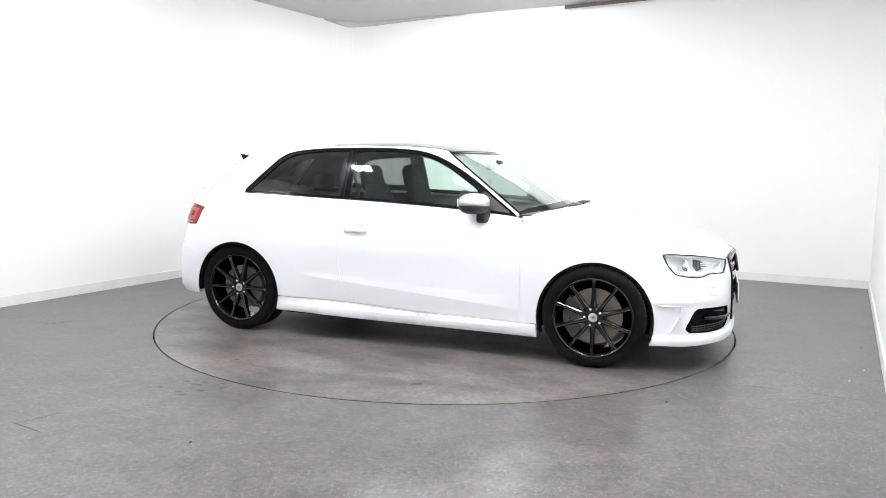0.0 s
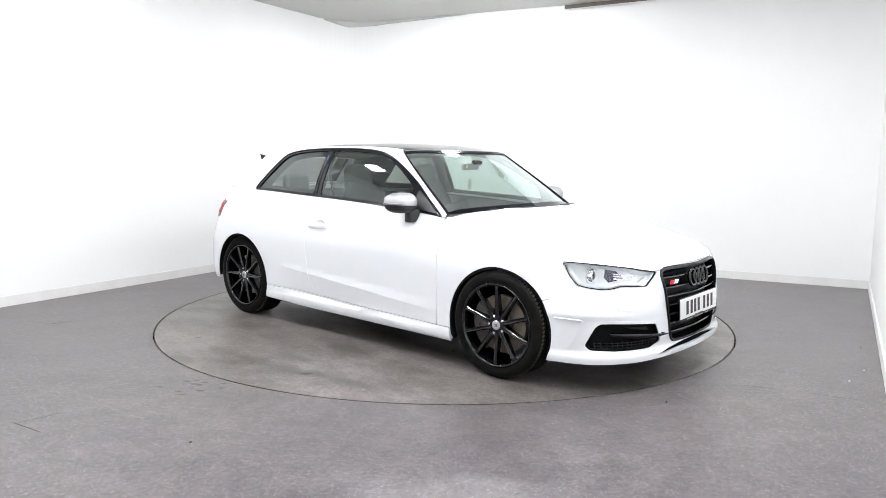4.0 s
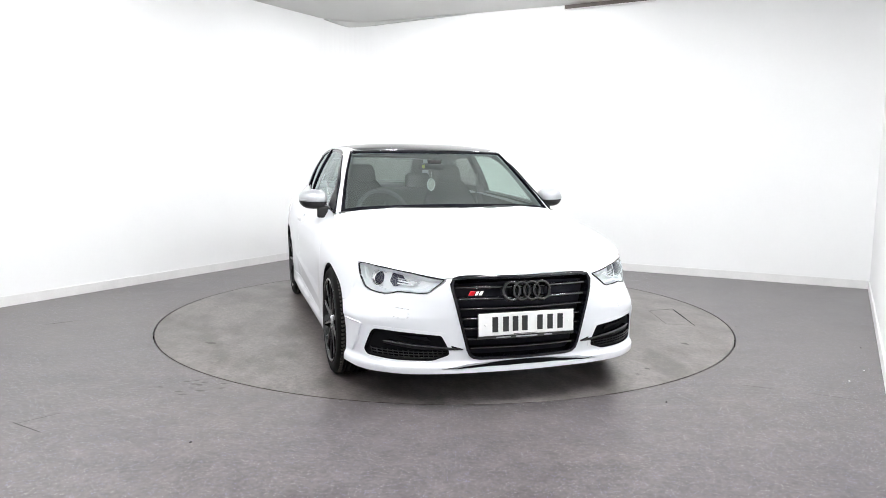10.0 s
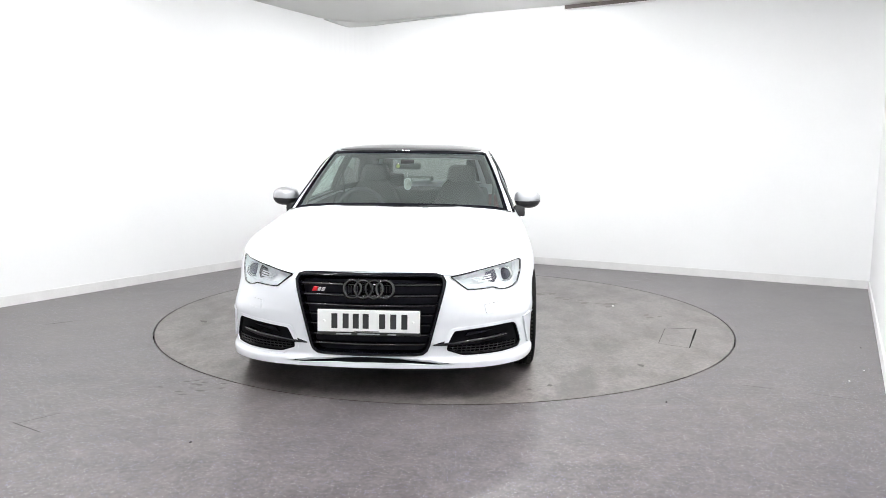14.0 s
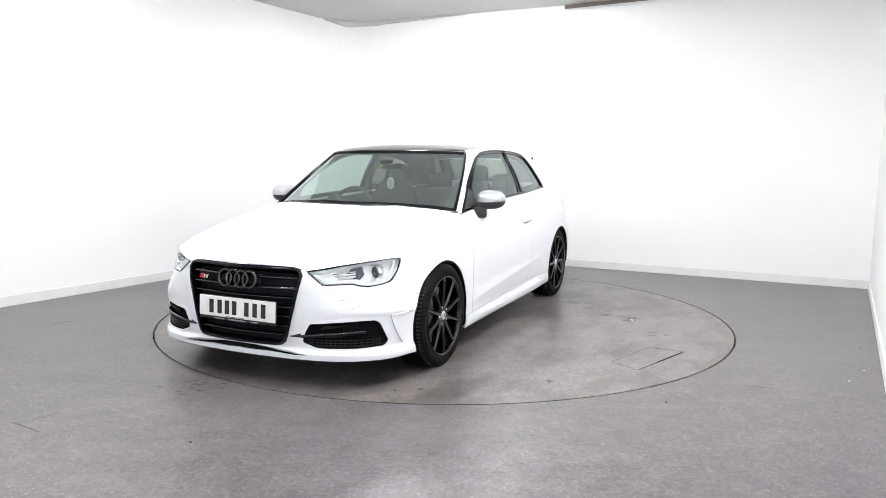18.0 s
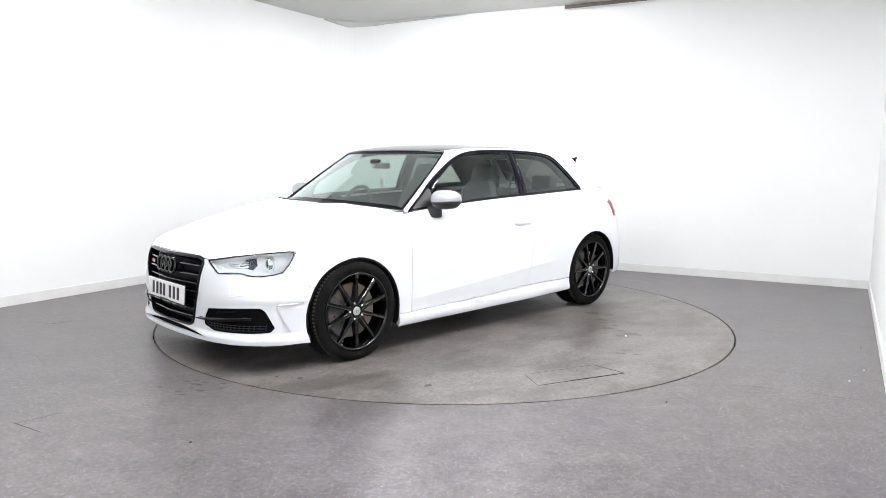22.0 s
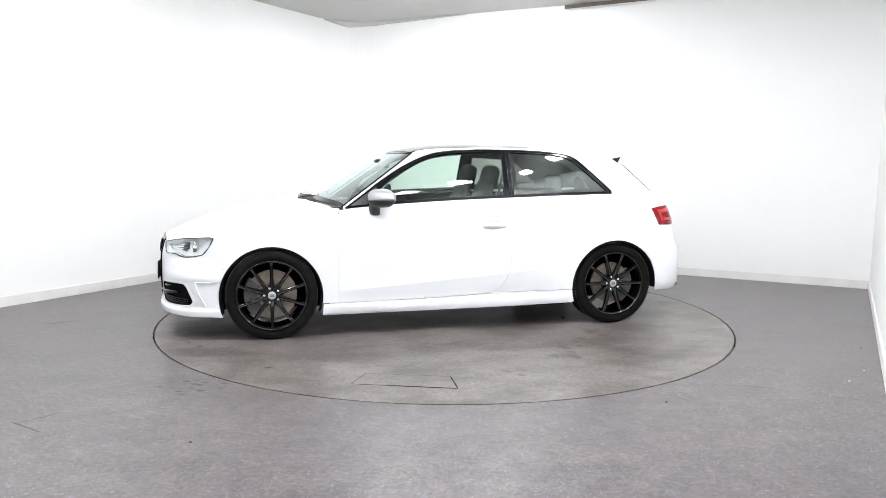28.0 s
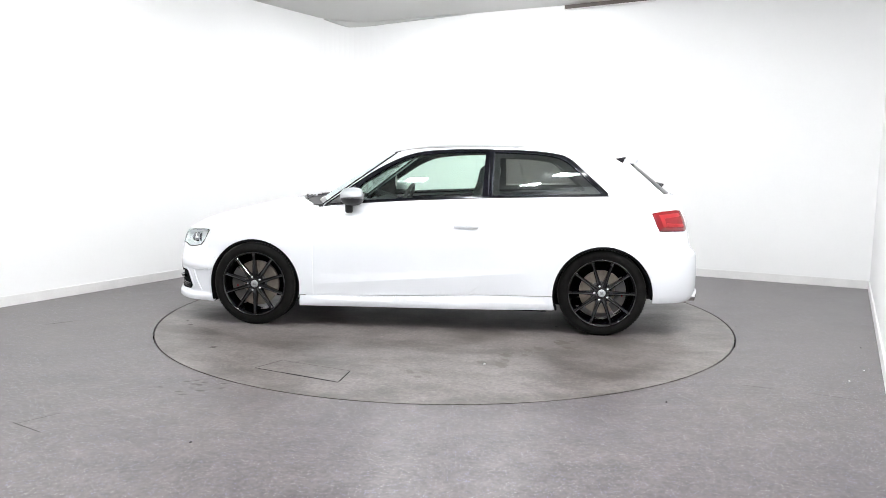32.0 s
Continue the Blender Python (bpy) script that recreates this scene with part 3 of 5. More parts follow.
WASHER = rounded([(0.634, 0.458), (0.732, 0.467), (0.726, 0.513), (0.624, 0.505)], 0.008, 3)
panel("front_bumper", mirrored(front_half), sheet, M_PAINT, car, holes=[GRILLE, FOG, [(-s, z) for s, z in FOG], SLOT, WASHER, [(-s, z) for s, z in WASHER]], cell=0.03, cell2=0.014, gap=body_gap, thick=0.03)

fender = arch(1.30, 34, 193) + [X(0.945, 0.246), X(0.838, 0.246), X(0.838, 0.60), X(0.844, 0.84), X(0.822, 0.893)] + top_edge(s_x(0.79), s_x(1.70)) \
    + [(1.066, 0.706), (1.036, 0.655), X(1.66, 0.515)]
panels("seam_backing", [(1.015, 0.650), (1.045, 0.660), (1.075, 0.62), (1.125, 0.535), (1.125, 0.500), (1.090, 0.520)], sheet, M_PAINT, car, "", cell=0.02, thick=0.004, lift=-0.0012)
panels("front_wing", fender, sheet, M_PAINT, car, gap=body_gap, cell=0.035, cell2=0.02)

door_rear = catmull([X(-0.478, 0.984), X(-0.478, 0.90), X(-0.470, 0.75), X(-0.455, 0.58), X(-0.430, 0.42), X(-0.395, 0.345), X(-0.345, 0.298), X(-0.27, 0.275)], 5)
door = [X(0.836, 0.246), X(0.834, 0.60), X(0.840, 0.84), X(0.818, 0.893)] + top_edge(s_x(0.78), s_x(-0.47)) + door_rear + [X(0.2, 0.255)]
CUP_S = X(-0.315, 0.792)[0]
CUP = [(CUP_S + 0.060 * math.cos(w), 0.792 + 0.034 * math.sin(w)) for w in (2 * math.pi * i / 32 for i in range(32))]
CREASE = [(s_x(x), crease_z(x) + dz) for x in np.arange(-0.80, 0.84, 0.012) for dz in (-0.0022, 0.0022)]
doors = panels("door", door, sheet, M_PAINT, car, holes=[CUP], extra=CREASE, gap=body_gap, cell=0.05, cell2=0.018)

sill = [X(0.948, 0.158), X(0.942, 0.2430), X(0.2, 0.2520), X(-0.27, 0.2715), X(-0.345, 0.2755), X(-0.942, 0.284)] + arch(-1.30, -3, -18, n=6) + [X(-0.945, 0.182), X(-0.3, 0.170)]
panels("side_skirt", sill, sheet, M_PAINT, car, gap=0.0008, cell=0.05, cell2=0.014, thick=0.03)

# painted flanges behind the door's seams
panels("seam_backing", [X(0.865, 0.25), X(0.865, 0.87), X(0.812, 0.87), X(0.812, 0.25)], sheet, M_PAINT, car, "", cell=0.05, cell2=0.02, thick=0.002, lift=-0.006)
panels("seam_backing", [(s - 0.02, z) for s, z in door_rear] + [(s + 0.02, z) for s, z in reversed(door_rear)], sheet, M_PAINT, car, "", cell=0.03, cell2=0.02, thick=0.002, lift=-0.006)
panels("seam_backing", [X(0.90, 0.228), X(0.90, 0.262), X(0.2, 0.270), X(-0.27, 0.290), X(-0.93, 0.300), X(-0.93, 0.268), X(-0.27, 0.256), X(0.2, 0.238)], sheet, M_PAINT, car, "", cell=0.05, cell2=0.014, thick=0.002, lift=-0.024)

TAILLIGHT = rounded([X(-1.640, 0.893), X(-1.72, 0.905), X(-1.82, 0.912), R(0.66, 0.912), R(0.60, 0.905), R(0.60, 0.775), R(0.66, 0.762), X(-1.86, 0.765), X(-1.695, 0.768), X(-1.668, 0.82)],
                    [0.01, 0, 0, 0, 0.01, 0.01, 0, 0, 0.02, 0.0], 3)
quarter = list(reversed(door_rear)) + top_edge(s_x(-0.49), s_x(-1.70), 20) + [X(-1.80, 0.99), X(-1.80, 0.913), X(-1.72, 0.907), X(-1.636, 0.895),
           X(-1.665, 0.82), X(-1.692, 0.765), X(-1.80, 0.763), X(-1.80, 0.62), X(-1.62, 0.56)] + arch(-1.30, 140, -2) + [X(-0.347, 0.279)]
panels("rear_quarter", quarter, sheet, M_PAINT, car, extra=CREASE, gap=body_gap, cell=0.04, cell2=0.02)

rb_half = [X(-1.62, 0.56), X(-1.80, 0.615), R(0.70, 0.63), R(0.4, 0.64), (S_END, 0.64), (S_END, 0.27), R(0.4, 0.265), R(0.62, 0.25), X(-1.85, 0.245), X(-1.655, 0.25)] + arch(-1.30, 188, 140)
panels("rear_bumper", rb_half, sheet, M_PAINT, car, gap=body_gap, cell=0.04, cell2=0.02, thick=0.03)
panels("seam_backing", [X(-1.59, 0.50), X(-1.80, 0.565), R(0.68, 0.58), R(0.68, 0.70), X(-1.84, 0.74), X(-1.775, 0.75), X(-1.70, 0.64), X(-1.60, 0.60)], sheet, M_PAINT, car, "", cell=0.03, cell2=0.02, thick=0.004, lift=-0.0012)
tg = [X(-1.802, 0.62), X(-1.802, 0.760), X(-1.86, 0.762), R(0.66, 0.759), R(0.597, 0.772), R(0.597, 0.908), R(0.66, 0.915), X(-1.82, 0.915), X(-1.802, 0.915), X(-1.802, 0.99), R(0.5, 1.015), (S_END, 1.02), (S_END, 0.645), R(0.4, 0.645), R(0.70, 0.635)]
panels("tailgate", tg, sheet, M_PAINT, car, gap=body_gap, cell=0.05)

# --- bonnet: a crowned field between the wings
_es = np.linspace(0, s_x(0.74), 200)
_edge = sheet(_es, np.array([z_top(q) for q in _es]))
_ord = np.argsort(_edge[:, 0])
_zc = pchip([0.70, 0.95, 1.10, 1.30, 1.55, 1.75, 1.90, 2.00, 2.06, 2.10], [1.000, 0.971, 0.953, 0.922, 0.868, 0.816, 0.768, 0.728, 0.698, 0.684])


def bonnet_surface(x, y):
    x, y = np.asarray(x, float), np.asarray(y, float)
    ye = np.interp(x, _edge[_ord, 0], _edge[_ord, 1])
    ze = np.interp(x, _edge[_ord, 0], _edge[_ord, 2])
    r = np.clip(np.abs(y) / np.maximum(ye, 0.02), 0, 1.05)
    zc = np.maximum(_zc(x), ze)
    ridge = 0.006 * np.exp(-((np.abs(y) - 0.42 * (0.75 + 0.25 * (2.1 - x))) / 0.05) ** 2)
    return np.stack([x, y, zc - (zc - ze) * r ** np.clip(2.9 + 3.2 * (1.45 - x), 2.9, 4.6) + ridge * (r < 0.9)], 1)


rear_line = catmull([(0.815, 0.775), (0.895, 0.70), (1.015, 0.50), (1.07, 0.25), (1.085, 0.0)], 5)
half = [(float(p[0]), float(p[1])) for p in _edge if p[0] > 0.83]
bon = half + rear_line[:-1] + [(x, -y) for x, y in reversed(rear_line)][0:] + [(x, -y) for x, y in reversed(half)][:-1]
bon = [(x, y) for x, y in bon]
panel("bonnet", bon, bonnet_surface, M_PAINT, car, gap=0.0012, cell=0.04)

# --- upper body: pillars, glass and roof between the belt line and the roof's edge
_kb = [(0.955, 0.0, 0.952), (0.92, 0.35, 0.947), (0.83, 0.62, 0.931)]
for x in (0.762, 0.55, -0.46, -1.0, -1.45, -1.70):
    q = sheet(np.array([s_x(x)]), np.array([z_top(s_x(x))]))[0]
    _kb.append((q[0], q[1] - 0.006, q[2]))
_kb += [(-1.82, 0.40, 1.016), (-1.855, 0.0, 1.02)]
_kt = [(0.305, 0.0, 1.319), (0.300, 0.26, 1.319), (0.285, 0.465, 1.318), (0.245, 0.572, 1.316), (0.08, 0.586, 1.341), (-0.48, 0.584, 1.353), (-0.95, 0.566, 1.334),
       (-1.22, 0.545, 1.312), (-1.40, 0.53, 1.288), (-1.475, 0.38, 1.298), (-1.50, 0.0, 1.305)]
UU = np.linspace(0, 10, 401)


def smooth_curve(pts):
    p = np.array(pts)
    m = np.gradient(p, axis=0)
    m[0, 1], m[-1, 1] = p[1, 1] - p[0, 1], p[-1, 1] - p[-2, 1]
    i = np.clip(UU.astype(int), 0, 9)
    k = (UU - i)[:, None]
    return p[i] * (2 * k ** 3 - 3 * k ** 2 + 1) + m[i] * (k ** 3 - 2 * k ** 2 + k) + p[i + 1] * (3 * k ** 2 - 2 * k ** 3) + m[i + 1] * (k ** 3 - k ** 2)


GB, GT = smooth_curve(_kb), smooth_curve(_kt)
for i, u in enumerate(UU):
    if 3.0 <= u <= 8.0:
        q = s_x(GB[i, 0])
        GB[i] = sheet(np.array([q]), np.array([z_top(q)]))[0] - np.array([0, 0.006, 0])


def cabin(u, w):
    """The glazed upper body: u runs round it from the windscreen's middle (0) to the rear window's (10), w from belt to roof."""
    u, w = np.asarray(u, float), np.asarray(w, float)
    a = np.clip(np.abs(u), 0, 10)
    B = np.stack([np.interp(a, UU, GB[:, k]) for k in range(3)], 1)
    T = np.stack([np.interp(a, UU, GT[:, k]) for k in range(3)], 1)
    w1 = w[:, None]
    P = B * (1 - w1) + T * w1
    side = np.clip((a - 2.6) / 1.0, 0, 1) * np.clip((8.6 - a) / 1.0, 0, 1)
    bulge = (w * (1 - w) * 4)
    P[:, 1] += 0.020 * bulge * side
    front = np.clip((3.0 - a) / 1.0, 0, 1)
    P[:, 2] += 0.008 * bulge * front
    P[:, 0] += 0.007 * bulge * front
    P[:, 1] *= np.where(u < 0, -1.0, 1.0)
    return P


def uw(x, z):
    """The cabin's parameters at (x, z) on its side."""
    u, w = 5.0, 0.5
    for _ in range(40):
        p = cabin(np.array([u, u + 1e-3, u]), np.array([w, w, w + 1e-3]))
        J = np.array([[p[1, 0] - p[0, 0], p[2, 0] - p[0, 0]], [p[1, 2] - p[0, 2], p[2, 2] - p[0, 2]]]) / 1e-3
        d = np.linalg.solve(J + 1e-9 * np.eye(2), np.array([x - p[0, 0], z - p[0, 2]]))
        st = min(1.0, 0.7 / max(abs(d[0]), 1e-9))
        u, w = min(max(u + d[0] * st, 2.6), 8.8), min(max(w + d[1] * st, -0.2), 1.2)
    return (u, w)


def side_line(pts, per=6):
    return [uw(*q) for q in catmull(pts, per)]


# side glass opening, its black surround and the two panes
DLO = side_line([(0.762, 0.918), (0.62, 1.02), (0.48, 1.120), (0.32, 1.218), (0.16, 1.288), (0.0, 1.322), (-0.25, 1.336), (-0.48, 1.336), (-0.75, 1.328), (-0.96, 1.306),
                 (-1.06, 1.268), (-1.16, 1.182), (-1.26, 1.090), (-1.322, 1.034), (-1.330, 1.018)])
DLO += [(DLO[-1][0] + (DLO[0][0] - DLO[-1][0]) * k / 24, 0.003) for k in range(25)]
PANE_D = side_line([(0.520, 0.957), (0.50, 1.065), (0.40, 1.140), (0.26, 1.225), (0.12, 1.282), (-0.05, 1.308), (-0.25, 1.318), (-0.40, 1.319), (-0.432, 1.316)]) \
    + [uw(-0.425, 1.15), uw(-0.418, 1.003)] + side_line([(-0.41, 1.000), (0.1, 0.979), (0.50, 0.954)], 4)[:-1]
PANE_Q = side_line([(-0.497, 1.318), (-0.75, 1.310), (-0.93, 1.289), (-1.03, 1.252), (-1.13, 1.168), (-1.235, 1.075), (-1.29, 1.026)]) + side_line([(-1.29, 1.024), (-0.9, 1.017), (-0.497, 1.004)], 4)
wall_u = [(2.61, 0.0), (8.3, 0.0), (8.3, 1.0), (2.985, 1.0)]
panels("pillar_frame", wall_u, cabin, M_PAINT, car, holes=[DLO], cell=0.14, cell2=0.09, gap=0.0, thick=0.02)
panels("window_surround", shrink(DLO, -0.004), cabin, M_BLACK_GLOSS, car, "gloss black window surround", holes=[PANE_D, PANE_Q], cell=0.14, cell2=0.09, thick=0.02, lift=0.003)
panels("door_window", shrink(PANE_D, -0.004), cabin, M_GLASS, doors, "green-tinted clear door glass", cell=0.14, cell2=0.12, thick=0.004, lift=-0.002)
panels("quarter_window", shrink(PANE_Q, -0.004), cabin, M_PRIVACY, car, "dark privacy glass", cell=0.14, cell2=0.12, thick=0.004, lift=-0.002)


def cabin_points(outline, lift):
    a = np.array(outline)
    p = cabin(a[:, 0], a[:, 1])
    n = np.cross(cabin(a[:, 0] + 1e-3, a[:, 1]) - p, cabin(a[:, 0], a[:, 1] + 1e-3) - p)
    n /= np.linalg.norm(n, axis=1)[:, None]
    n *= np.sign(n[:, 1])[:, None]
    return p + n * lift


def trim_rod(name, outline, radius, mat, label, lift=0.004, closed=True):
    """A rounded strip along an outline of the cabin, on both sides."""
    for sg in (1, -1):
        pts = [(x, sg * y, z) for x, y, z in cabin_points(outline, lift)]
        put(name, tube(pts, radius, 8, closed), mat, car, label, True)


trim_rod("window_trim", dense(DLO, 0.12), 0.0050, M_BLACK_GLOSS, "rounded gloss black window strip")
trim_rod("window_seal", dense(shrink(PANE_Q, -0.010), 0.12), 0.0036, M_TRIM, "thin shiny edge of the rear side glass")
trim_rod("pillar_strip", [uw(-0.462, 1.332 - 0.326 * k / 8) for k in range(9)], 0.004, M_TRIM, "thin shiny edge between door and pillar", 0.006, False)
panel("windscreen", mirrored([(0, -0.02), (1.5, -0.02), (2.59, 0.0), (2.965, 0.98), (1.5, 0.995), (0, 0.995)]), cabin, M_SCREEN, car, "green-tinted laminated windscreen", cell=0.2, cell2=0.1, thick=0.005, lift=-0.003)
panels("windscreen_edge", [(2.51, 0.0), (2.615, 0.0), (2.990, 0.995), (2.935, 0.985)], cabin, M_BLACK_GLOSS, car, "black windscreen border", cell=0.1, cell2=0.1, thick=0.012, lift=0.001)
trim_rod("screen_gutter", [(2.618 + 0.370 * k / 10, 0.004 + 0.986 * k / 10) for k in range(11)], 0.0060, M_BLACK_GLOSS, "black strip along the windscreen pillar", 0.003, False)
panel("screen_border", mirrored([(0, -0.02), (1.5, -0.02), (2.53, 0.0), (2.55, 0.045), (1.5, 0.045), (0, 0.045)]), cabin, M_BLACK_GLOSS, car, "black windscreen foot border", cell=0.2, cell2=0.05, thick=0.004, lift=0.001)
panel("windscreen_header", mirrored([(0, 0.975), (1.5, 0.975), (2.86, 0.972), (2.93, 0.992), (1.5, 1.0), (0, 1.0)]), cabin, M_BLACK_GLOSS, car, "black windscreen header", cell=0.2, cell2=0.1, thick=0.006, lift=0.003)
hatch_half = [(8.32, 0.0), (10.0, 0.0), (10.0, 0.06), (8.60, 0.10), (8.60, 0.93), (10.0, 0.93), (10.0, 1.0), (8.32, 1.0)]
panels("tailgate_frame", hatch_half, cabin, M_PAINT, car, cell=0.12, cell2=0.1, thick=0.02)
panels("rear_window", [(8.98, 0.095), (10.0, 0.055), (10.0, 0.935), (9.05, 0.935)], cabin, M_PRIVACY, car, "dark rear window glass", cell=0.2, cell2=0.15, thick=0.004, lift=-0.002)

# --- roof
_rt = GT
_ro = np.argsort(_rt[:, 0])
_rc = pchip([-1.56, -1.3, -1.0, -0.6, -0.2, 0.0, 0.1, 0.2, 0.31, 0.45], [1.300, 1.332, 1.359, 1.379, 1.382, 1.374, 1.362, 1.345, 1.319, 1.280])


def roof_surface(x, y):
    x, y = np.asarray(x, float), np.asarray(y, float)
    ye = np.interp(x, _rt[_ro, 0], _rt[_ro, 1])
    ze = np.interp(x, _rt[_ro, 0], _rt[_ro, 2])
    r = np.clip(np.abs(y) / np.maximum(ye, 0.02), 0, 1.1)
    zc = np.maximum(_rc(x), ze)
    return np.stack([x, y, zc - (zc - ze) * r ** 3.4], 1)


rim = [(float(p[0]), float(p[1])) for p in GT[::4]]
roof_line = rim + [(x, -y) for x, y in reversed(rim)][1:-1]
gl_half = [(-0.72, 0.0), (-0.72, 0.44), (-0.66, 0.515), (-0.2, 0.545), (0.08, 0.548), (0.19, 0.542), (0.262, 0.458), (0.290, 0.26), (0.298, 0.0)]
ROOFGLASS = gl_half + [(x, -y) for x, y in reversed(gl_half)][1:-1]
panel("roof", roof_line, roof_surface, M_PAINT, car, holes=[ROOFGLASS], cell=0.06, thick=0.02)
panel("roof_glass", ROOFGLASS, roof_surface, M_ROOF_GLASS, car, "black panoramic roof glass", cell=0.06, gap=0.002, thick=0.012, lift=0.002)
front_rim = [(float(p[0]), float(p[1])) for p in GT[:118:4]]
panel("roof_front_edge", front_rim[::-1][:-1] + [(x, -y) for x, y in front_rim] + [(x - 0.030, -y * 0.985) for x, y in reversed(front_rim)][:-1] + [(x - 0.030, y * 0.985) for x, y in front_rim],
      roof_surface, M_ROOF_GLASS, car, "black front edge of the roof glass", cell=0.06, thick=0.006, lift=0.005)

# --- black liners, floor pan and arch edges
for cx in (1.30, -1.30):
    line = [(cx + 0.372 * math.cos(radians(a)), 0.300 + 0.372 * math.sin(radians(a))) for a in (range(-22, 203, 9) if cx > 0 else range(-22, 190, 9))]
    for sg in (1, -1):
        bm = bmesh.new()
        rows = [[bm.verts.new((x, sg * y, z)) for x, z in line] for y in (0.838 if cx > 0 else 0.826, 0.60, 0.585)]
        for a, b in zip(rows, rows[1:]):
            for i in range(len(line) - 1):
                bm.faces.new((a[i], a[i + 1], b[i + 1], b[i]))
        hub = bm.verts.new((cx, sg * 0.58, 0.30))
        for i in range(len(line) - 1):
            bm.faces.new((rows[2][i], rows[2][i + 1], hub))
        part("arch_liner", bm, M_DARK, car, "black plastic arch liner")
        a0, a1 = (-20, 200 if cx > 0 else 184)
        ring_o = [X(cx + 0.3552 * math.cos(radians(a)), 0.300 + 0.3552 * math.sin(radians(a))) for a in range(a0, a1 + 1, 6)]
        ring_i = [X(cx + 0.343 * math.cos(radians(a)), 0.300 + 0.343 * math.sin(radians(a))) for a in range(a1, a0 - 1, -6)]
        me = to_mesh("arch_edge", *sheet_mesh("arch_edge", ring_o + ring_i, sheet, cell=0.04, lift=-0.002, thick=0.06), mirror=sg < 0)
        put_mesh("arch_edge", me, M_DARK, car, "black arch edge")

half_pan = [(2.02, 0.0), (2.0, 0.40), (1.84, 0.68), (1.70, 0.72), (1.66, 0.56), (0.92, 0.56), (0.90, 0.84), (-0.90, 0.84), (-0.92, 0.56), (-1.62, 0.56), (-1.64, 0.0)]
part("floor_pan", prism(half_pan + [(x, -y) for x, y in reversed(half_pan)][1:-1], 0.165, 0.225), M_DARK, car, "black underbody")
part("rear_tray", box(-1.93, -1.66, -0.52, 0.52, 0.262, 0.30, 0.01), M_DARK, car, "black rear tray")
part("engine_cover", box(0.95, 1.95, -0.56, 0.56, 0.226, 0.60, 0.02), M_DARK, car, "black engine bay filling")
part("boot_floor", box(-1.90, -1.00, -0.56, 0.56, 0.226, 0.62, 0.02), M_CABIN, car, "dark boot lining")

# --- grille
M_SLAT = material("slat_black", (0.003, 0.003, 0.005), 0.08, 0.0, 0.3, 0.5)
grille = panel("grille", shrink(GRILLE, -0.012), sheet, M_GRILLE, car, "black radiator grille", cell=0.05, thick=0.01, lift=-0.062)
panel("grille_frame", shrink(GRILLE, -0.009), sheet, M_BLACK_GLOSS, grille, "gloss black grille frame", holes=[shrink(GRILLE, 0.007)], cell=0.03, thick=0.060, lift=0.006)


def grille_half_width(z):
    g = [(abs(s), q) for s, q in GRILLE_H[4:]]
    return float(np.interp(-z, [-q for _, q in g], [s for s, _ in g]))


for z, hgt in ((0.616, 0.017), (0.559, 0.017), (0.508, 0.012), (0.456, 0.011), (0.405, 0.011), (0.350, 0.016), (0.300, 0.016)):
    w = grille_half_width(z) - 0.012
    ss = np.linspace(-w, w, 29)
    front = sheet(ss, np.full(29, z)) - np.array([0.016, 0, 0])
    bm = bmesh.new()
    rows = [[bm.verts.new((x + dx * 0.012, y, q + dz * hgt / 2)) for dx, dz in ((-3, -0.75), (-0.6, -1), (0.5, -0.8), (1, 0), (0.5, 0.8), (-0.6, 1), (-3, 0.75))] for x, y, q in front]
    for a, b in zip(rows, rows[1:]):
        for k in range(7):
            bm.faces.new((a[k], a[(k + 1) % 7], b[(k + 1) % 7], b[k]))
    bm.faces.new(rows[0]), bm.faces.new(rows[-1])
    bmesh.ops.recalc_face_normals(bm, faces=bm.faces[:])
    part("slat", bm, M_SLAT, grille, "", True)
for k in range(-7, 8):
    y = k * 0.017
    for z0, z1 in ((0.570, 0.606),):
        if abs(y) < grille_half_width(z0) - 0.03:
            x = float(sheet(np.array([abs(y)]), np.array([z0]))[0, 0])
            part("grille_rib", box(x - 0.056, x - 0.034, y - 0.002, y + 0.002, z0, z1), M_GRILLE, grille)
rimline = sheet(*np.array(dense(shrink(GRILLE, -0.002), 0.04)).T)
part("grille_edge", tube([tuple(p + np.array([0.004, 0, 0])) for p in rimline], 0.0062, 8, True), M_BLACK_GLOSS, grille, "rounded gloss black grille edge", True)
for k in range(4):
    y = (k - 1.5) * 0.0565
    pts = [(2.121 - 0.16 * 0.0455 * math.sin(w) - 0.05 * y * y, y + 0.0445 * math.cos(w), 0.596 + 0.0455 * math.sin(w)) for w in (2 * math.pi * i / 40 for i in range(40))]
    bm = tube(pts, 0.0098, 8, True)
    part("emblem_ring", bm, M_RIM, grille, "black ring", True)
# plain badge: a red slanted block beside two silver ones
for y0, y1, m, lab in ((-0.302, -0.276, material("badge_red", (0.6, 0.01, 0.02), 0.3), "red badge block"), (-0.272, -0.256, M_CHROME, "silver badge block"), (-0.252, -0.234, M_CHROME, "silver badge block")):
    bx = float(sheet(np.array([0.268]), np.array([0.588]))[0, 0])
    bm = box(bx - 0.014, bx - 0.002, y0, y1, 0.577, 0.599, 0.002)
    for v in bm.verts:
        v.co.y += (v.co.z - 0.588) * 0.5
        v.co.x += (0.268 + v.co.y) * 0.12
    part("badge", bm, m, grille, lab)

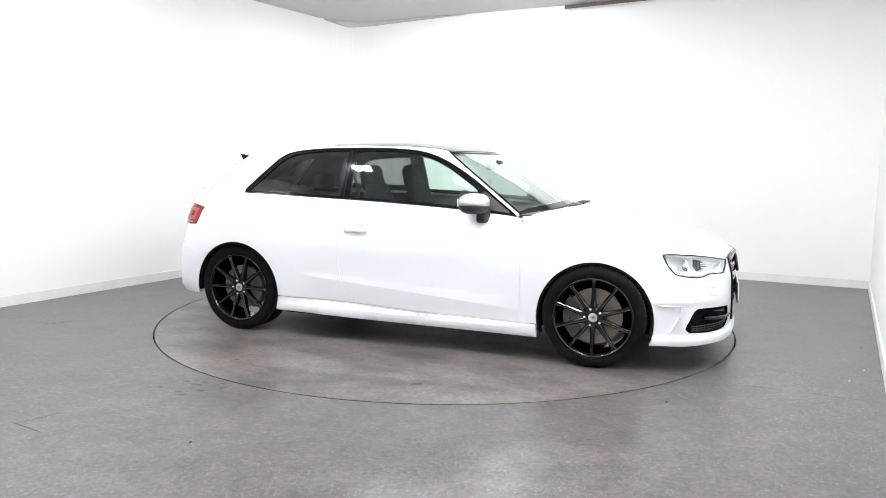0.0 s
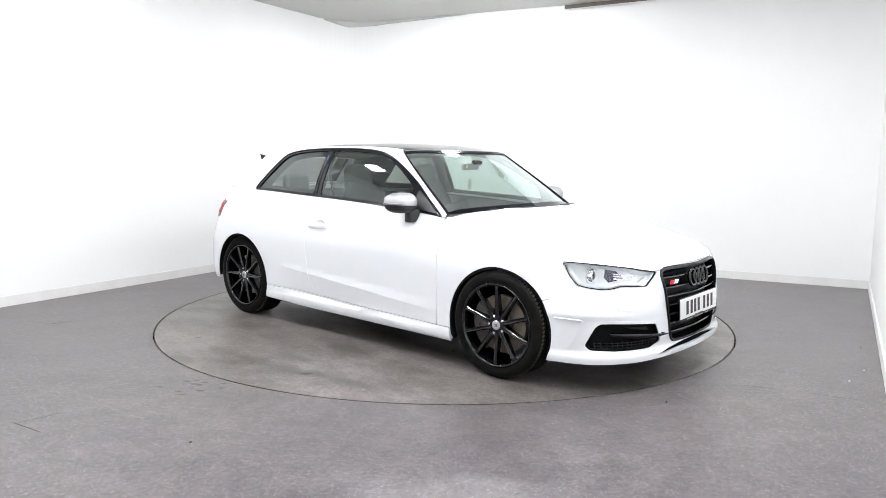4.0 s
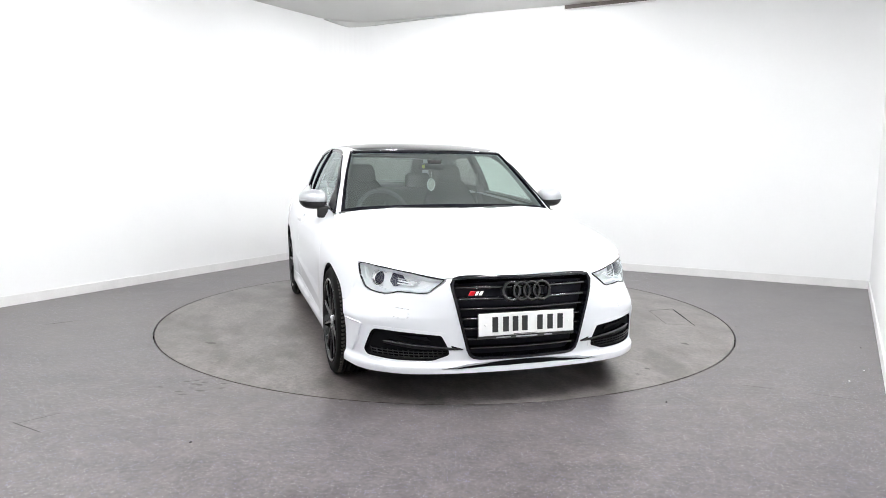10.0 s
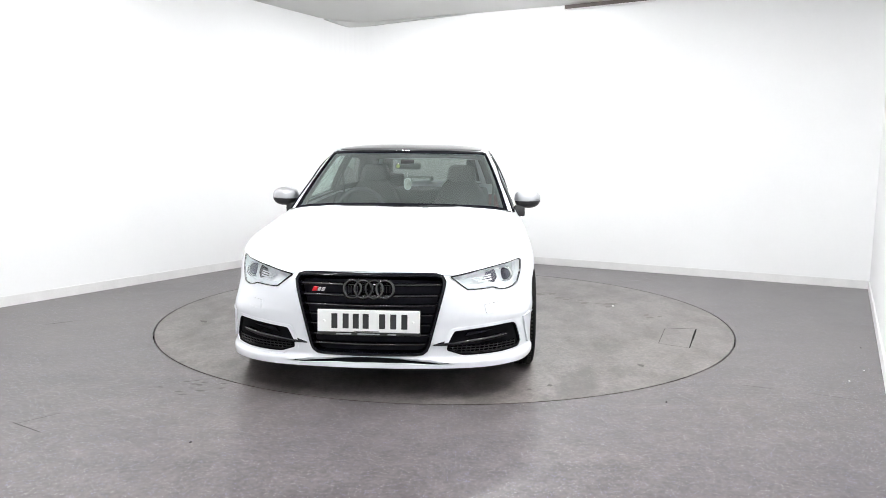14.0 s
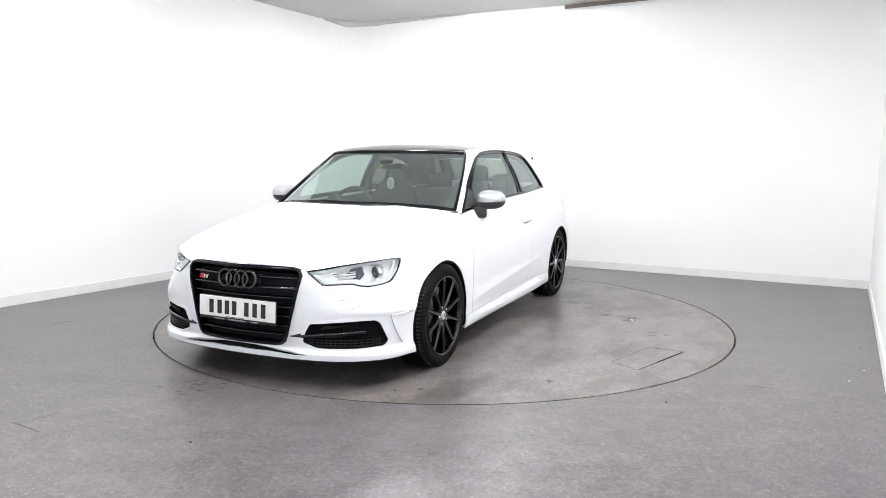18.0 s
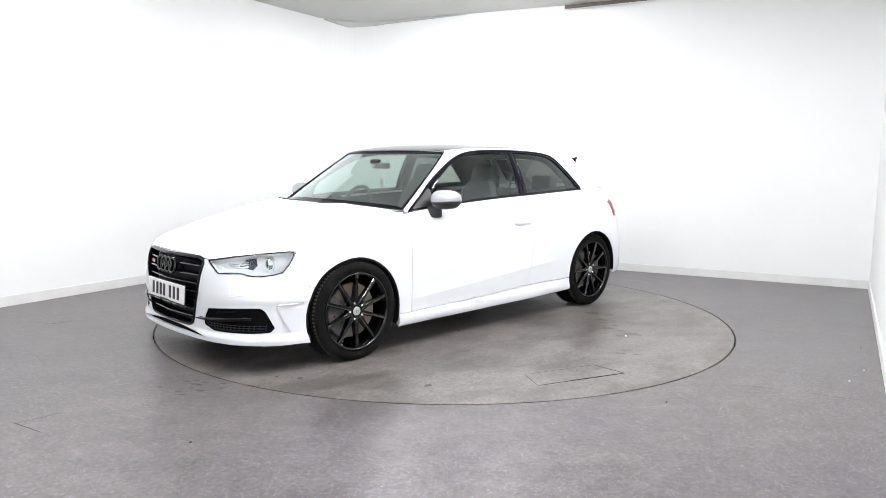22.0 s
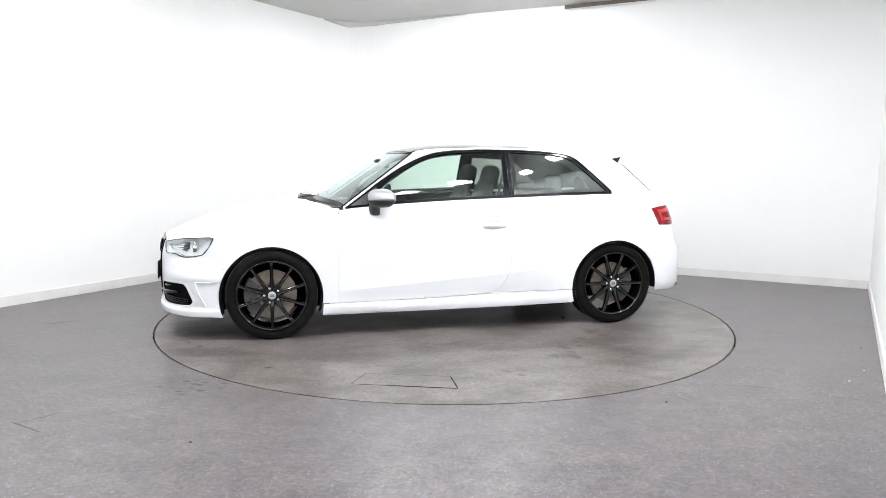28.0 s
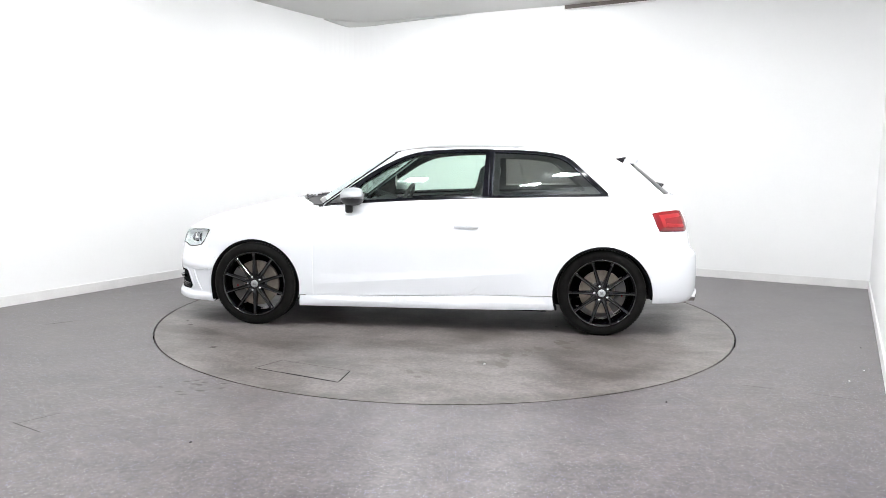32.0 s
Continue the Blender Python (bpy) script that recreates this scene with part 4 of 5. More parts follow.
plate = new("number_plate")
plate.parent = car
plate.matrix_basis = pose(2.136, 0, 0.430, 0, -3.0, 0)
tagged(plate, "white number plate")
part("plate_body", box(-0.006, 0.002, -0.268, 0.268, -0.058, 0.058, 0.004), M_PLATE, plate)
part("plate_frame", box(-0.010, -0.004, -0.271, 0.271, -0.074, 0.061, 0.004), M_BLACK_PLASTIC, plate, "black plate holder")
for y in (-0.178, -0.119, -0.066, -0.014, 0.072, 0.130, 0.188):
    part("plate_bar", box(0.002, 0.0036, y - 0.016, y + 0.016, -0.039, 0.039, 0.001), M_INK, plate, "black bar")
part("plate_bar", box(0.002, 0.0032, -0.075, 0.055, -0.0550, -0.0515), M_CALIPER, plate, "small grey bar")
for y0, y1 in ((-0.17, -0.09), (-0.06, 0.06), (0.10, 0.145)):
    part("plate_bar", box(-0.004, -0.002, y0, y1, -0.0715, -0.0655), M_SILVER, plate, "small pale bar")
for y in (-0.232, 0.232):
    part("plate_screw", lathe([(0.001, 0.0), (0.006, 0.0), (0.006, 0.003), (0.001, 0.0045)], 12), M_PLATE, plate, "pale screw cap", True, pose(0.002, y, 0, 0, 0, -90))

# --- lower intakes
fogs = panels("fog_grille", shrink(FOG, -0.008), sheet, M_DARK, car, "black fog lamp grille", cell=0.05, thick=0.01, lift=-0.016)
lip = [(0.432, 0.386), (0.615, 0.402), (0.75, 0.408), (0.838, 0.408), (0.874, 0.381), (0.932, 0.272), (0.894, 0.230), (0.74, 0.223), (0.497, 0.224), (0.390, 0.262), (0.394, 0.300), (0.408, 0.335)]
lip_in = [(0.453, 0.373), (0.615, 0.387), (0.75, 0.393), (0.828, 0.393), (0.857, 0.374), (0.914, 0.272), (0.884, 0.246), (0.74, 0.239), (0.497, 0.240), (0.411, 0.269), (0.414, 0.300), (0.426, 0.325)]
panels("fog_lip", rounded(lip, 0.014, 4), sheet, M_PAINT, fogs, holes=[rounded(lip_in, 0.012, 4)], cell=0.03, cell2=0.015, thick=0.010, lift=0.0022)
panels("fog_liner", shrink(FOG, 0.0005), sheet, M_DARK, fogs, "black opening edge", holes=[shrink(FOG, 0.010)], cell=0.03, thick=0.014, lift=-0.003)
for z in (0.256, 0.270, 0.284):
    panels("fog_slat", [Y(0.42, z - 0.003), Y(0.775, z - 0.003), Y(0.775, z + 0.003), Y(0.42, z + 0.003)], sheet, M_SLAT, fogs, cell=0.06, thick=0.02, lift=-0.007)
for y in np.arange(0.43, 0.77, 0.024):
    panels("fog_bar", [Y(y, 0.247), Y(y + 0.005, 0.247), Y(y + 0.012, 0.292), Y(y + 0.007, 0.292)], sheet, M_SLAT, fogs, cell=0.06, thick=0.02, lift=-0.008)
blade = rounded([Y(0.332, 0.297), Y(0.44, 0.296), Y(0.56, 0.303), Y(0.72, 0.324), Y(0.70, 0.342), Y(0.56, 0.326), Y(0.47, 0.315), Y(0.43, 0.309)], 0.004, 2)
panels("fog_blade", blade, sheet, M_BLACK_GLOSS, fogs, "gloss black blade", cell=0.04, thick=0.03, lift=0.005)
panels("fog_blade", [Y(0.50, 0.343), Y(0.62, 0.362), Y(0.66, 0.372), Y(0.52, 0.366)], sheet, M_BLACK_GLOSS, fogs, "gloss black blade", cell=0.04, thick=0.02, lift=-0.004)
for sg, f in ((1, fogs[0]), (-1, fogs[1])):
    q = sheet(*np.array([Y(y, z) for y, z in ((0.335, 0.301), (0.43, 0.309), (0.50, 0.316), (0.58, 0.323), (0.66, 0.330), (0.72, 0.336))]).T)
    part("blade_edge", tube([(x + 0.006, sg * y, z) for x, y, z in q], [0.003, 0.006, 0.008, 0.008, 0.007, 0.004], 8), M_SLAT, f, "rounded gloss blade edge", True)
panel("splitter_slot", shrink(SLOT, -0.004), sheet, M_DARK, car, "black splitter slot", cell=0.05, thick=0.01, lift=-0.022)
# flick vents behind the intakes
vent_top = [(0.923, 0.403), (1.090, 0.411), (1.090, 0.4175), (0.940, 0.414)]
panels("vent_edge", vent_top, sheet, M_PAINT, car, cell=0.02, thick=0.02, lift=0.009)
panels("vent_edge", [(0.927, 0.402), (0.957, 0.328), (1.010, 0.246), (1.018, 0.246), (0.967, 0.328), (0.942, 0.402)], sheet, M_PAINT, car, cell=0.02, thick=0.02, lift=0.011)
panels("washer_cover", WASHER, sheet, M_PAINT, car, cell=0.02, thick=0.006, lift=0.0014, gap=0.0004)

# --- headlights
M_BEZEL = grained("headlight_bezel", (0.92, 0.93, 0.94), (0.86, 0.87, 0.88), 30, 0.35, 0.0)
M_DRL = material("daylight_strip", (0.82, 0.84, 0.86), 0.3, 0.0, 0.4)
M_LENS_DARK = material("dark_projector", (0.030, 0.030, 0.055), 0.12, 0.0, 0.5)
hl = panels("headlight", shrink(HEADLIGHT, -0.004), sheet, M_BEZEL, car, "clear xenon headlight", cell=0.03, thick=0.01, lift=-0.048)
panels("lamp_wall", shrink(HEADLIGHT, -0.003), sheet, M_BEZEL, hl, "pale lamp housing", holes=[shrink(HEADLIGHT, 0.004)], cell=0.03, thick=0.042, lift=-0.008)
panels("lamp_rim", shrink(HEADLIGHT, -0.001), sheet, M_BLACK_GLOSS, hl, "black lamp edge", holes=[shrink(HEADLIGHT, 0.0035)], cell=0.025, thick=0.010, lift=0.001)
panels("lens_cover", HEADLIGHT, sheet, M_LENS, hl, "clear lens", cell=0.03, thick=0.003, lift=0.0)
drl_o = [(0.450, 0.650), (0.540, 0.596), (0.697, 0.601), (0.747, 0.589), (0.80, 0.583), (0.90, 0.591), (0.960, 0.602), (1.012, 0.652), (1.038, 0.700)]
drl_i = [(1.022, 0.700), (0.996, 0.655), (0.950, 0.616), (0.895, 0.604), (0.80, 0.596), (0.75, 0.602), (0.70, 0.614), (0.558, 0.610), (0.490, 0.646)]
panels("daylight_strip", drl_o + drl_i, sheet, M_DRL, hl, "white daytime running strip", cell=0.02, thick=0.015, lift=-0.026)
panels("smoked_insert", [(0.655, 0.640), (0.70, 0.625), (0.76, 0.612), (0.79, 0.640), (0.775, 0.690), (0.70, 0.682)], sheet, M_LENS_DARK, hl, "dark lamp insert", cell=0.02, thick=0.008, lift=-0.042)
for q in range(3):
    panels("reflector", [(0.570 + 0.02 * q, 0.646 - 0.011 * q), (0.73, 0.660 - 0.016 * q), (0.73, 0.669 - 0.016 * q), (0.575 + 0.02 * q, 0.655 - 0.011 * q)], sheet, M_CHROME, hl, "chrome reflector", cell=0.02, thick=0.008, lift=-0.034)
for sg, h in ((1, hl[0]), (-1, hl[1])):
    at = pose(1.808, sg * 0.702, 0.641, 0, 0, -sg * 8) @ pose(0, 0, 0, 0, 0, -90)
    part("projector_ring", lathe([(0.036, -0.02), (0.036, 0.012), (0.040, 0.016), (0.046, 0.010), (0.048, -0.02)], 32), M_CHROME, h, "chrome projector ring", True, at)
    part("projector_lens", lathe([(0.0005, 0.014), (0.012, 0.0125), (0.024, 0.007), (0.033, -0.002), (0.0355, -0.015), (0.0005, -0.015)], 32), M_LENS_DARK, h, "round dark projector lens", True, at)

# --- tail lights
tls = panels("tail_light", TAILLIGHT, sheet, M_RED, car, "red tail light", cell=0.03, thick=0.03, lift=0.002, gap=0.001)
M_RED2 = material("bright_red_lens", (0.33, 0.006, 0.010), 0.3, 0.0, 0.1, 0.3)
M_RED3 = material("deep_red_lens", (0.16, 0.004, 0.008), 0.15, 0.0, 0.6)
panels("light_strip", [X(-1.69, 0.880), X(-1.80, 0.890), R(0.66, 0.892), R(0.66, 0.868), X(-1.80, 0.864), X(-1.725, 0.858), X(-1.745, 0.800), X(-1.72, 0.795)], sheet, M_RED2, tls, "bright red light strip", cell=0.02, thick=0.006, lift=0.004)
panels("light_strip", [X(-1.745, 0.826), X(-1.80, 0.818), R(0.66, 0.815), R(0.66, 0.795), X(-1.80, 0.796), X(-1.745, 0.802)], sheet, M_RED2, tls, "bright red light strip", cell=0.02, thick=0.006, lift=0.004)
panels("lamp_base", [X(-1.700, 0.776), X(-1.86, 0.772), R(0.66, 0.770), R(0.66, 0.785), X(-1.86, 0.787), X(-1.70, 0.790)], sheet, M_RED3, tls, "dark red lamp foot", cell=0.02, thick=0.006, lift=0.004)

# --- door handles, fuel flap
def cup_surface(s, z):
    """The hollow behind the door's grip."""
    p = sheet(s, z)
    r2 = ((s - CUP_S) / 0.060) ** 2 + ((np.asarray(z) - 0.792) / 0.034) ** 2
    p[:, 1] -= 0.026 * np.clip(1 - r2, 0, 1)
    return p


for sg, d in ((1, doors[0]), (-1, doors[1])):
    h = box(-0.408, -0.222, 0.872, 0.902, 0.770, 0.799, 0.0105, 4)
    for v in h.verts:
        v.co.y -= 0.20 * max(0, abs(v.co.x + 0.315) - 0.060) ** 1.0 * 0.9
        v.co.y *= sg
    if sg < 0:
        bmesh.ops.reverse_faces(h, faces=h.faces[:])
    part("door_handle", h, M_PAINT, d, "white door handle")
    put_mesh("handle_recess", to_mesh("handle_recess", *sheet_mesh("handle_recess", CUP, cup_surface, cell=0.01, thick=0.002), mirror=sg < 0), M_PAINT, d)
flap = rounded([X(-1.255, 0.770), X(-1.44, 0.770), X(-1.44, 0.872), X(-1.255, 0.872)], 0.02, 4)
put_mesh("fuel_flap", to_mesh("fuel_flap", *sheet_mesh("fuel_flap", flap, sheet, cell=0.03, thick=0.006, lift=0.0045), mirror=True), M_PAINT, car, "white fuel flap")

# --- mirrors
def mirror(sg):
    foot = prism([(0.612, 0.790), (0.560, 0.790), (0.532, 0.865), (0.588, 0.870)], 0.864, 0.945, 0.012)
    root = new("door_mirror")
    root.parent = car
    tagged(root, "silver-capped door mirror")
    for v in foot.verts:
        v.co.y *= sg
    if sg < 0:
        bmesh.ops.reverse_faces(foot, faces=foot.faces[:])
    part("mirror_foot", foot, M_BLACK_PLASTIC, root, "black mirror foot", True)

    def shell(z_lo, z_hi, grow):
        bm = bmesh.new()
        nu, nv = 26, 14
        rows = []
        for j in range(nv + 1):
            b = z_lo + (z_hi - z_lo) * j / nv
            ring = []
            for i in range(nu):
                a = 2 * math.pi * i / nu
                ca, sa = math.cos(a), math.sin(a)
                cb = max(0.0, 1 - abs(b) ** 2.6) ** (1 / 2.6)
                ex = math.copysign(abs(ca) ** 0.75, ca) * cb
                ey = math.copysign(abs(sa) ** 0.75, sa) * cb
                x = 0.525 + grow * (0.100 * ex if ex > 0 else 0.078 * ex)
                y = 0.888 + grow * 0.094 * ey
                z = 0.988 + grow * (0.068 * b) - 0.10 * max(0, y - 0.90) * (1 if b > 0 else -0.6)
                x -= 0.25 * max(0, y - 0.88)
                ring.append(bm.verts.new((x, sg * y, z)))
            rows.append(ring)
        for a, b in zip(rows, rows[1:]):
            for i in range(nu):
                bm.faces.new((a[i], a[(i + 1) % nu], b[(i + 1) % nu], b[i]))
        for r in (rows[0], rows[-1]):
            bm.faces.new(r)
        bmesh.ops.recalc_face_normals(bm, faces=bm.faces[:])
        return bm
    part("mirror_cap", shell(-0.20, 1.0, 1.0), M_SILVER, root, "satin silver mirror cap", True)
    part("mirror_base", shell(-1.0, -0.205, 0.985), M_BLACK_PLASTIC, root, "black mirror lower shell", True)
    g = box(0.454, 0.458, 0.838, 0.950, 0.968, 1.022, 0.0015)
    for v in g.verts:
        v.co.x -= 0.25 * max(0, v.co.y - 0.88)
        v.co.y *= sg
    if sg < 0:
        bmesh.ops.reverse_faces(g, faces=g.faces[:])
    part("mirror_glass", g, M_CHROME, root, "mirror glass")
    return root


mirror(1)
mirror(-1)
# black corner panes in front of the door glass
CORNERP = side_line([(0.735, 0.930), (0.62, 1.010), (0.545, 1.064)], 4) + side_line([(0.535, 1.050), (0.540, 0.945)], 3) + [uw(0.735, 0.926)]
panels("corner_trim", CORNERP, cabin, M_BLACK_PLASTIC, doors, "black mirror corner trim", cell=0.1, cell2=0.1, thick=0.008, lift=0.004)

# --- cowl and wipers
def cowl(x, y):
    x, y = np.asarray(x, float), np.asarray(y, float)
    return np.stack([x, y, 0.938 - 0.022 * (np.abs(y) / 0.75) ** 2 + 0.02 * (0.97 - x)], 1)


front_edge = [(1.12, 0.0), (1.105, 0.25), (1.05, 0.50), (0.925, 0.70), (0.84, 0.765)]
back_edge = [(0.76, 0.745), (0.81, 0.62), (0.90, 0.35), (0.935, 0.0)]
cw = front_edge + back_edge
panel("cowl", cw + [(x, -y) for x, y in reversed(cw)][1:-1], cowl, M_BLACK_PLASTIC, car, "black plastic scuttle", cell=0.06, thick=0.02)


def wiper(line, pivot):
    root = new("wiper")
    root.parent = car
    tagged(root, "black windscreen wiper")
    pts = catmull(line, 5)
    part("wiper_blade", tube(pts, 0.0065, 6), M_BLACK_PLASTIC, root, "rubber wiper blade")
    back = [(x + 0.004, y, z + 0.009) for x, y, z in pts[2:-2]]
    part("wiper_spine", tube(back, 0.0045, 6), M_BLACK_PLASTIC, root)
    m = back[len(back) // 2]
    knee = tuple((Vector(pivot) * 0.5 + Vector(m) * 0.5) + Vector((0.02, 0, 0.016)))
    part("wiper_arm", tube([pivot, knee, m], [0.011, 0.009, 0.007], 8), M_BLACK_PLASTIC, root)
    part("wiper_pivot", lathe([(0.0005, 0.0), (0.016, 0.0), (0.014, 0.02), (0.0005, 0.024)], 16, "Z"), M_BLACK_PLASTIC, root, "", True, pose(pivot[0], pivot[1], pivot[2] - 0.012))


wiper([(1.062, -0.02, 0.951), (1.026, -0.32, 0.945), (0.912, -0.62, 0.932)], (1.03, -0.50, 0.929))
wiper([(0.937, 0.62, 0.933), (1.031, 0.36, 0.946), (1.068, 0.05, 0.952)], (1.090, 0.08, 0.933))

# --- rear: spoiler, black side deflectors, wiper, diffuser and tailpipes
sp = [(-1.36, 0.0), (-1.36, 0.46), (-1.41, 0.52), (-1.52, 0.50), (-1.575, 0.40), (-1.60, 0.0)]
spl = sp + [(x, -y) for x, y in reversed(sp)][1:-1]
def spoiler_surface(x, y):
    x, y = np.asarray(x, float), np.asarray(y, float)
    return np.stack([x, y, 1.327 - 0.045 * (y / 0.52) ** 2 - 0.14 * (-1.36 - x)], 1)
panel("roof_spoiler", spl, spoiler_surface, M_PAINT, car, cell=0.06, thick=0.022, lift=0.004)
panels("rear_deflector", [(8.585, 0.97), (9.06, 0.99), (8.98, 0.02), (8.585, 0.02)], cabin, M_BLACK_GLOSS, car, "black rear window deflector", cell=0.1, cell2=0.08, thick=0.008, lift=0.004)
for sg in (1, -1):
    fin = bmesh.new()
    tri = [(-1.358, 1.276), (-1.470, 1.296), (-1.440, 1.238)]
    lo = [fin.verts.new((x, sg * 0.532, z)) for x, z in tri]
    hi = [fin.verts.new((x, sg * 0.546, z)) for x, z in tri]
    fin.faces.new(lo), fin.faces.new(hi)
    for k in range(3):
        fin.faces.new((lo[k], lo[(k + 1) % 3], hi[(k + 1) % 3], hi[k]))
    bmesh.ops.recalc_face_normals(fin, faces=fin.faces[:])
    part("spoiler_fin", fin, M_BLACK_GLOSS, car, "black spoiler end fin")
for sg in (1, -1):
    corner = prism([(x, sg * y) for x, y in ((-1.60, 0.672), (-1.70, 0.652), (-1.79, 0.612), (-1.84, 0.55), (-1.80, 0.40), (-1.60, 0.55))][::-sg], 0.955, 1.017, 0.004)
    part("belt_corner", corner, M_PAINT, car)
rwr = new("rear_wiper")
rwr.parent = car
tagged(rwr, "black rear wiper")
part("wiper_pivot", lathe([(0.0005, 0.0), (0.022, 0.0), (0.020, 0.03), (0.0005, 0.036)], 16, "Z"), M_BLACK_PLASTIC, rwr, "", True, pose(-1.80, 0.0, 1.052, 0, -50, 0))
part("wiper_arm", tube([(-1.835, 0.0, 1.075), (-1.815, -0.16, 1.083), (-1.79, -0.30, 1.085)], [0.010, 0.007, 0.005], 8), M_BLACK_PLASTIC, rwr)
part("wiper_blade", tube([(-1.80, -0.10, 1.072), (-1.775, -0.40, 1.080)], 0.006, 6), M_BLACK_PLASTIC, rwr)
dif = [R(0.40, 0.256), R(0.3, 0.262), (S_END - 0.001, 0.265), (S_END - 0.001, 0.36), R(0.3, 0.36), R(0.36, 0.35)]
panels("diffuser", dif, sheet, M_BLACK_PLASTIC, car, "black rear diffuser", cell=0.04, thick=0.03, lift=0.006)
for y in (-0.56, -0.45, 0.45, 0.56):
    part("tailpipe", lathe([(0.034, -0.10), (0.040, -0.10), (0.040, 0.06), (0.036, 0.063), (0.034, 0.06)], 24), M_CHROME, car, "chrome tailpipe", True, pose(-1.972 + 0.03 * (abs(y) > 0.5), y, 0.268, 0, 0, 90))

# --- wheels
M_CAP = grained("cap_silver", (0.55, 0.56, 0.58), (0.62, 0.63, 0.65), 60, 0.3, 0.9)


def wheel(front):
    root = new("wheel")
    tagged(root, "black ten-spoke alloy wheel with low-profile tyre")
    R0 = 0.316
    prof = [(0.244, 0.100), (0.252, 0.109), (0.275, 0.113), (0.298, 0.108), (0.310, 0.097), (0.314, 0.088)]
    side = [(r, a - 0.006) for r, a in prof]
    tread = []
    for a in (0.064, 0.038, 0.010, -0.017, -0.046, -0.075):
        tread += [(R0, a + 0.010), (R0 - 0.006, a + 0.0085), (R0 - 0.006, a + 0.0015), (R0, a)]
    full = side + tread + [(r, -a) for r, a in reversed(prof)] + [(0.238, -0.09), (0.238, 0.09)]
    part("tyre", lathe(full, 72), M_RUBBER, root, "black low-profile tyre", True)
    blocks = bmesh.new()
    for i in range(84):
        w = 2 * math.pi * i / 84
        for sg in (1, -1):
            q = box(-0.0065, 0.0065, 0.066 if sg > 0 else -0.100, 0.087 if sg > 0 else -0.078, -0.004, 0.004)
            mt = Matrix.Rotation(-w, 4, "Y") @ Matrix.Translation((0, 0, R0 - 0.0035)) @ Matrix.Rotation(radians(12 * sg), 4, "Z")
            tmp = bpy.data.meshes.new("tmp")
            q.transform(mt)
            q.to_mesh(tmp)
            q.free()
            blocks.from_mesh(tmp)
            bpy.data.meshes.remove(tmp)
    tagged(part("tread", blocks, M_TREAD, root), kind="stuff")
    rim = [(0.245, 0.094), (0.248, 0.103), (0.244, 0.108), (0.236, 0.106), (0.230, 0.092), (0.226, 0.060), (0.216, 0.020), (0.214, -0.08), (0.236, -0.10), (0.242, -0.09), (0.22, -0.07), (0.222, 0.02), (0.234, 0.07)]
    part("rim", lathe(rim, 72), M_RIM, root, "gloss black rim", True)
    for i in range(10):
        w = radians((90 if front else 72) + 36 * i)
        bm = bmesh.new()
        rows = []
        for r, hw, yo, dp in ((0.040, 0.021, 0.092, 0.050), (0.075, 0.0155, 0.096, 0.046), (0.120, 0.0125, 0.098, 0.040), (0.170, 0.0115, 0.100, 0.034), (0.210, 0.0120, 0.102, 0.028), (0.236, 0.0150, 0.101, 0.022)):
            ring = []
            for px, py in ((-hw, yo - dp), (-hw, yo - 0.006), (-hw * 0.55, yo), (0, yo - 0.0015), (hw * 0.55, yo), (hw, yo - 0.006), (hw, yo - dp)):
                ring.append(bm.verts.new((r * math.cos(w) - px * math.sin(w), py, r * math.sin(w) + px * math.cos(w))))
            rows.append(ring)
        for a, b in zip(rows, rows[1:]):
            for k in range(7):
                bm.faces.new((a[k], a[(k + 1) % 7], b[(k + 1) % 7], b[k]))
        bm.faces.new(rows[0]), bm.faces.new(rows[-1])
        bmesh.ops.recalc_face_normals(bm, faces=bm.faces[:])
        part("spoke", bm, M_RIM, root)
    part("hub", lathe([(0.0005, 0.040), (0.066, 0.040), (0.066, 0.082), (0.058, 0.090), (0.0005, 0.092)], 40), M_RIM, root, "gloss black hub", True)
    part("hub_cap", lathe([(0.0005, 0.0975), (0.020, 0.0970), (0.027, 0.0945), (0.029, 0.088), (0.0005, 0.088)], 32), M_CAP, root, "round silver hub cap", True)
    for k in range(3):
        part("cap_mark", box(-0.012, 0.012, 0.0972, 0.0982, -0.0075 + 0.006 * k, -0.0045 + 0.006 * k), M_CALIPER, root, "dark bar")
    for i in range(5):
        w = radians(72 + 72 * i)
        part("wheel_bolt", lathe([(0.0005, 0.094), (0.0075, 0.0935), (0.0095, 0.090), (0.0095, 0.080), (0.0005, 0.080)], 12), M_CHROME, root, "steel bolt", True, pose(0.052 * math.cos(w), 0, 0.052 * math.sin(w)))
    rd = 0.172 if front else 0.158
    part("brake_disc", lathe([(0.080, 0.034), (0.082, 0.040), (rd, 0.040), (rd, 0.014), (0.08, 0.014)], 56), M_STEEL, root, "worn steel brake disc", False)
    part("disc_bell", lathe([(0.0005, 0.052), (0.078, 0.052), (0.084, 0.036), (0.0005, 0.030)], 40), M_CALIPER, root, "dark disc bell", True)
    cal = bmesh.new()
    rows = []
    for a in range(-58, 39, 8):
        w = radians(a if front else 180 - a)
        rows.append([cal.verts.new((r * math.cos(w), y, r * math.sin(w))) for r, y in ((0.100, 0.055), (rd + 0.018, 0.055), (rd + 0.024, 0.0), (0.10, 0.0))])
    for a, b in zip(rows, rows[1:]):
        for k in range(4):
            cal.faces.new((a[k], a[(k + 1) % 4], b[(k + 1) % 4], b[k]))
    cal.faces.new(rows[0]), cal.faces.new(rows[-1])
    bmesh.ops.recalc_face_normals(cal, faces=cal.faces[:])
    part("brake_caliper", cal, M_CALIPER, root, "dark brake caliper")
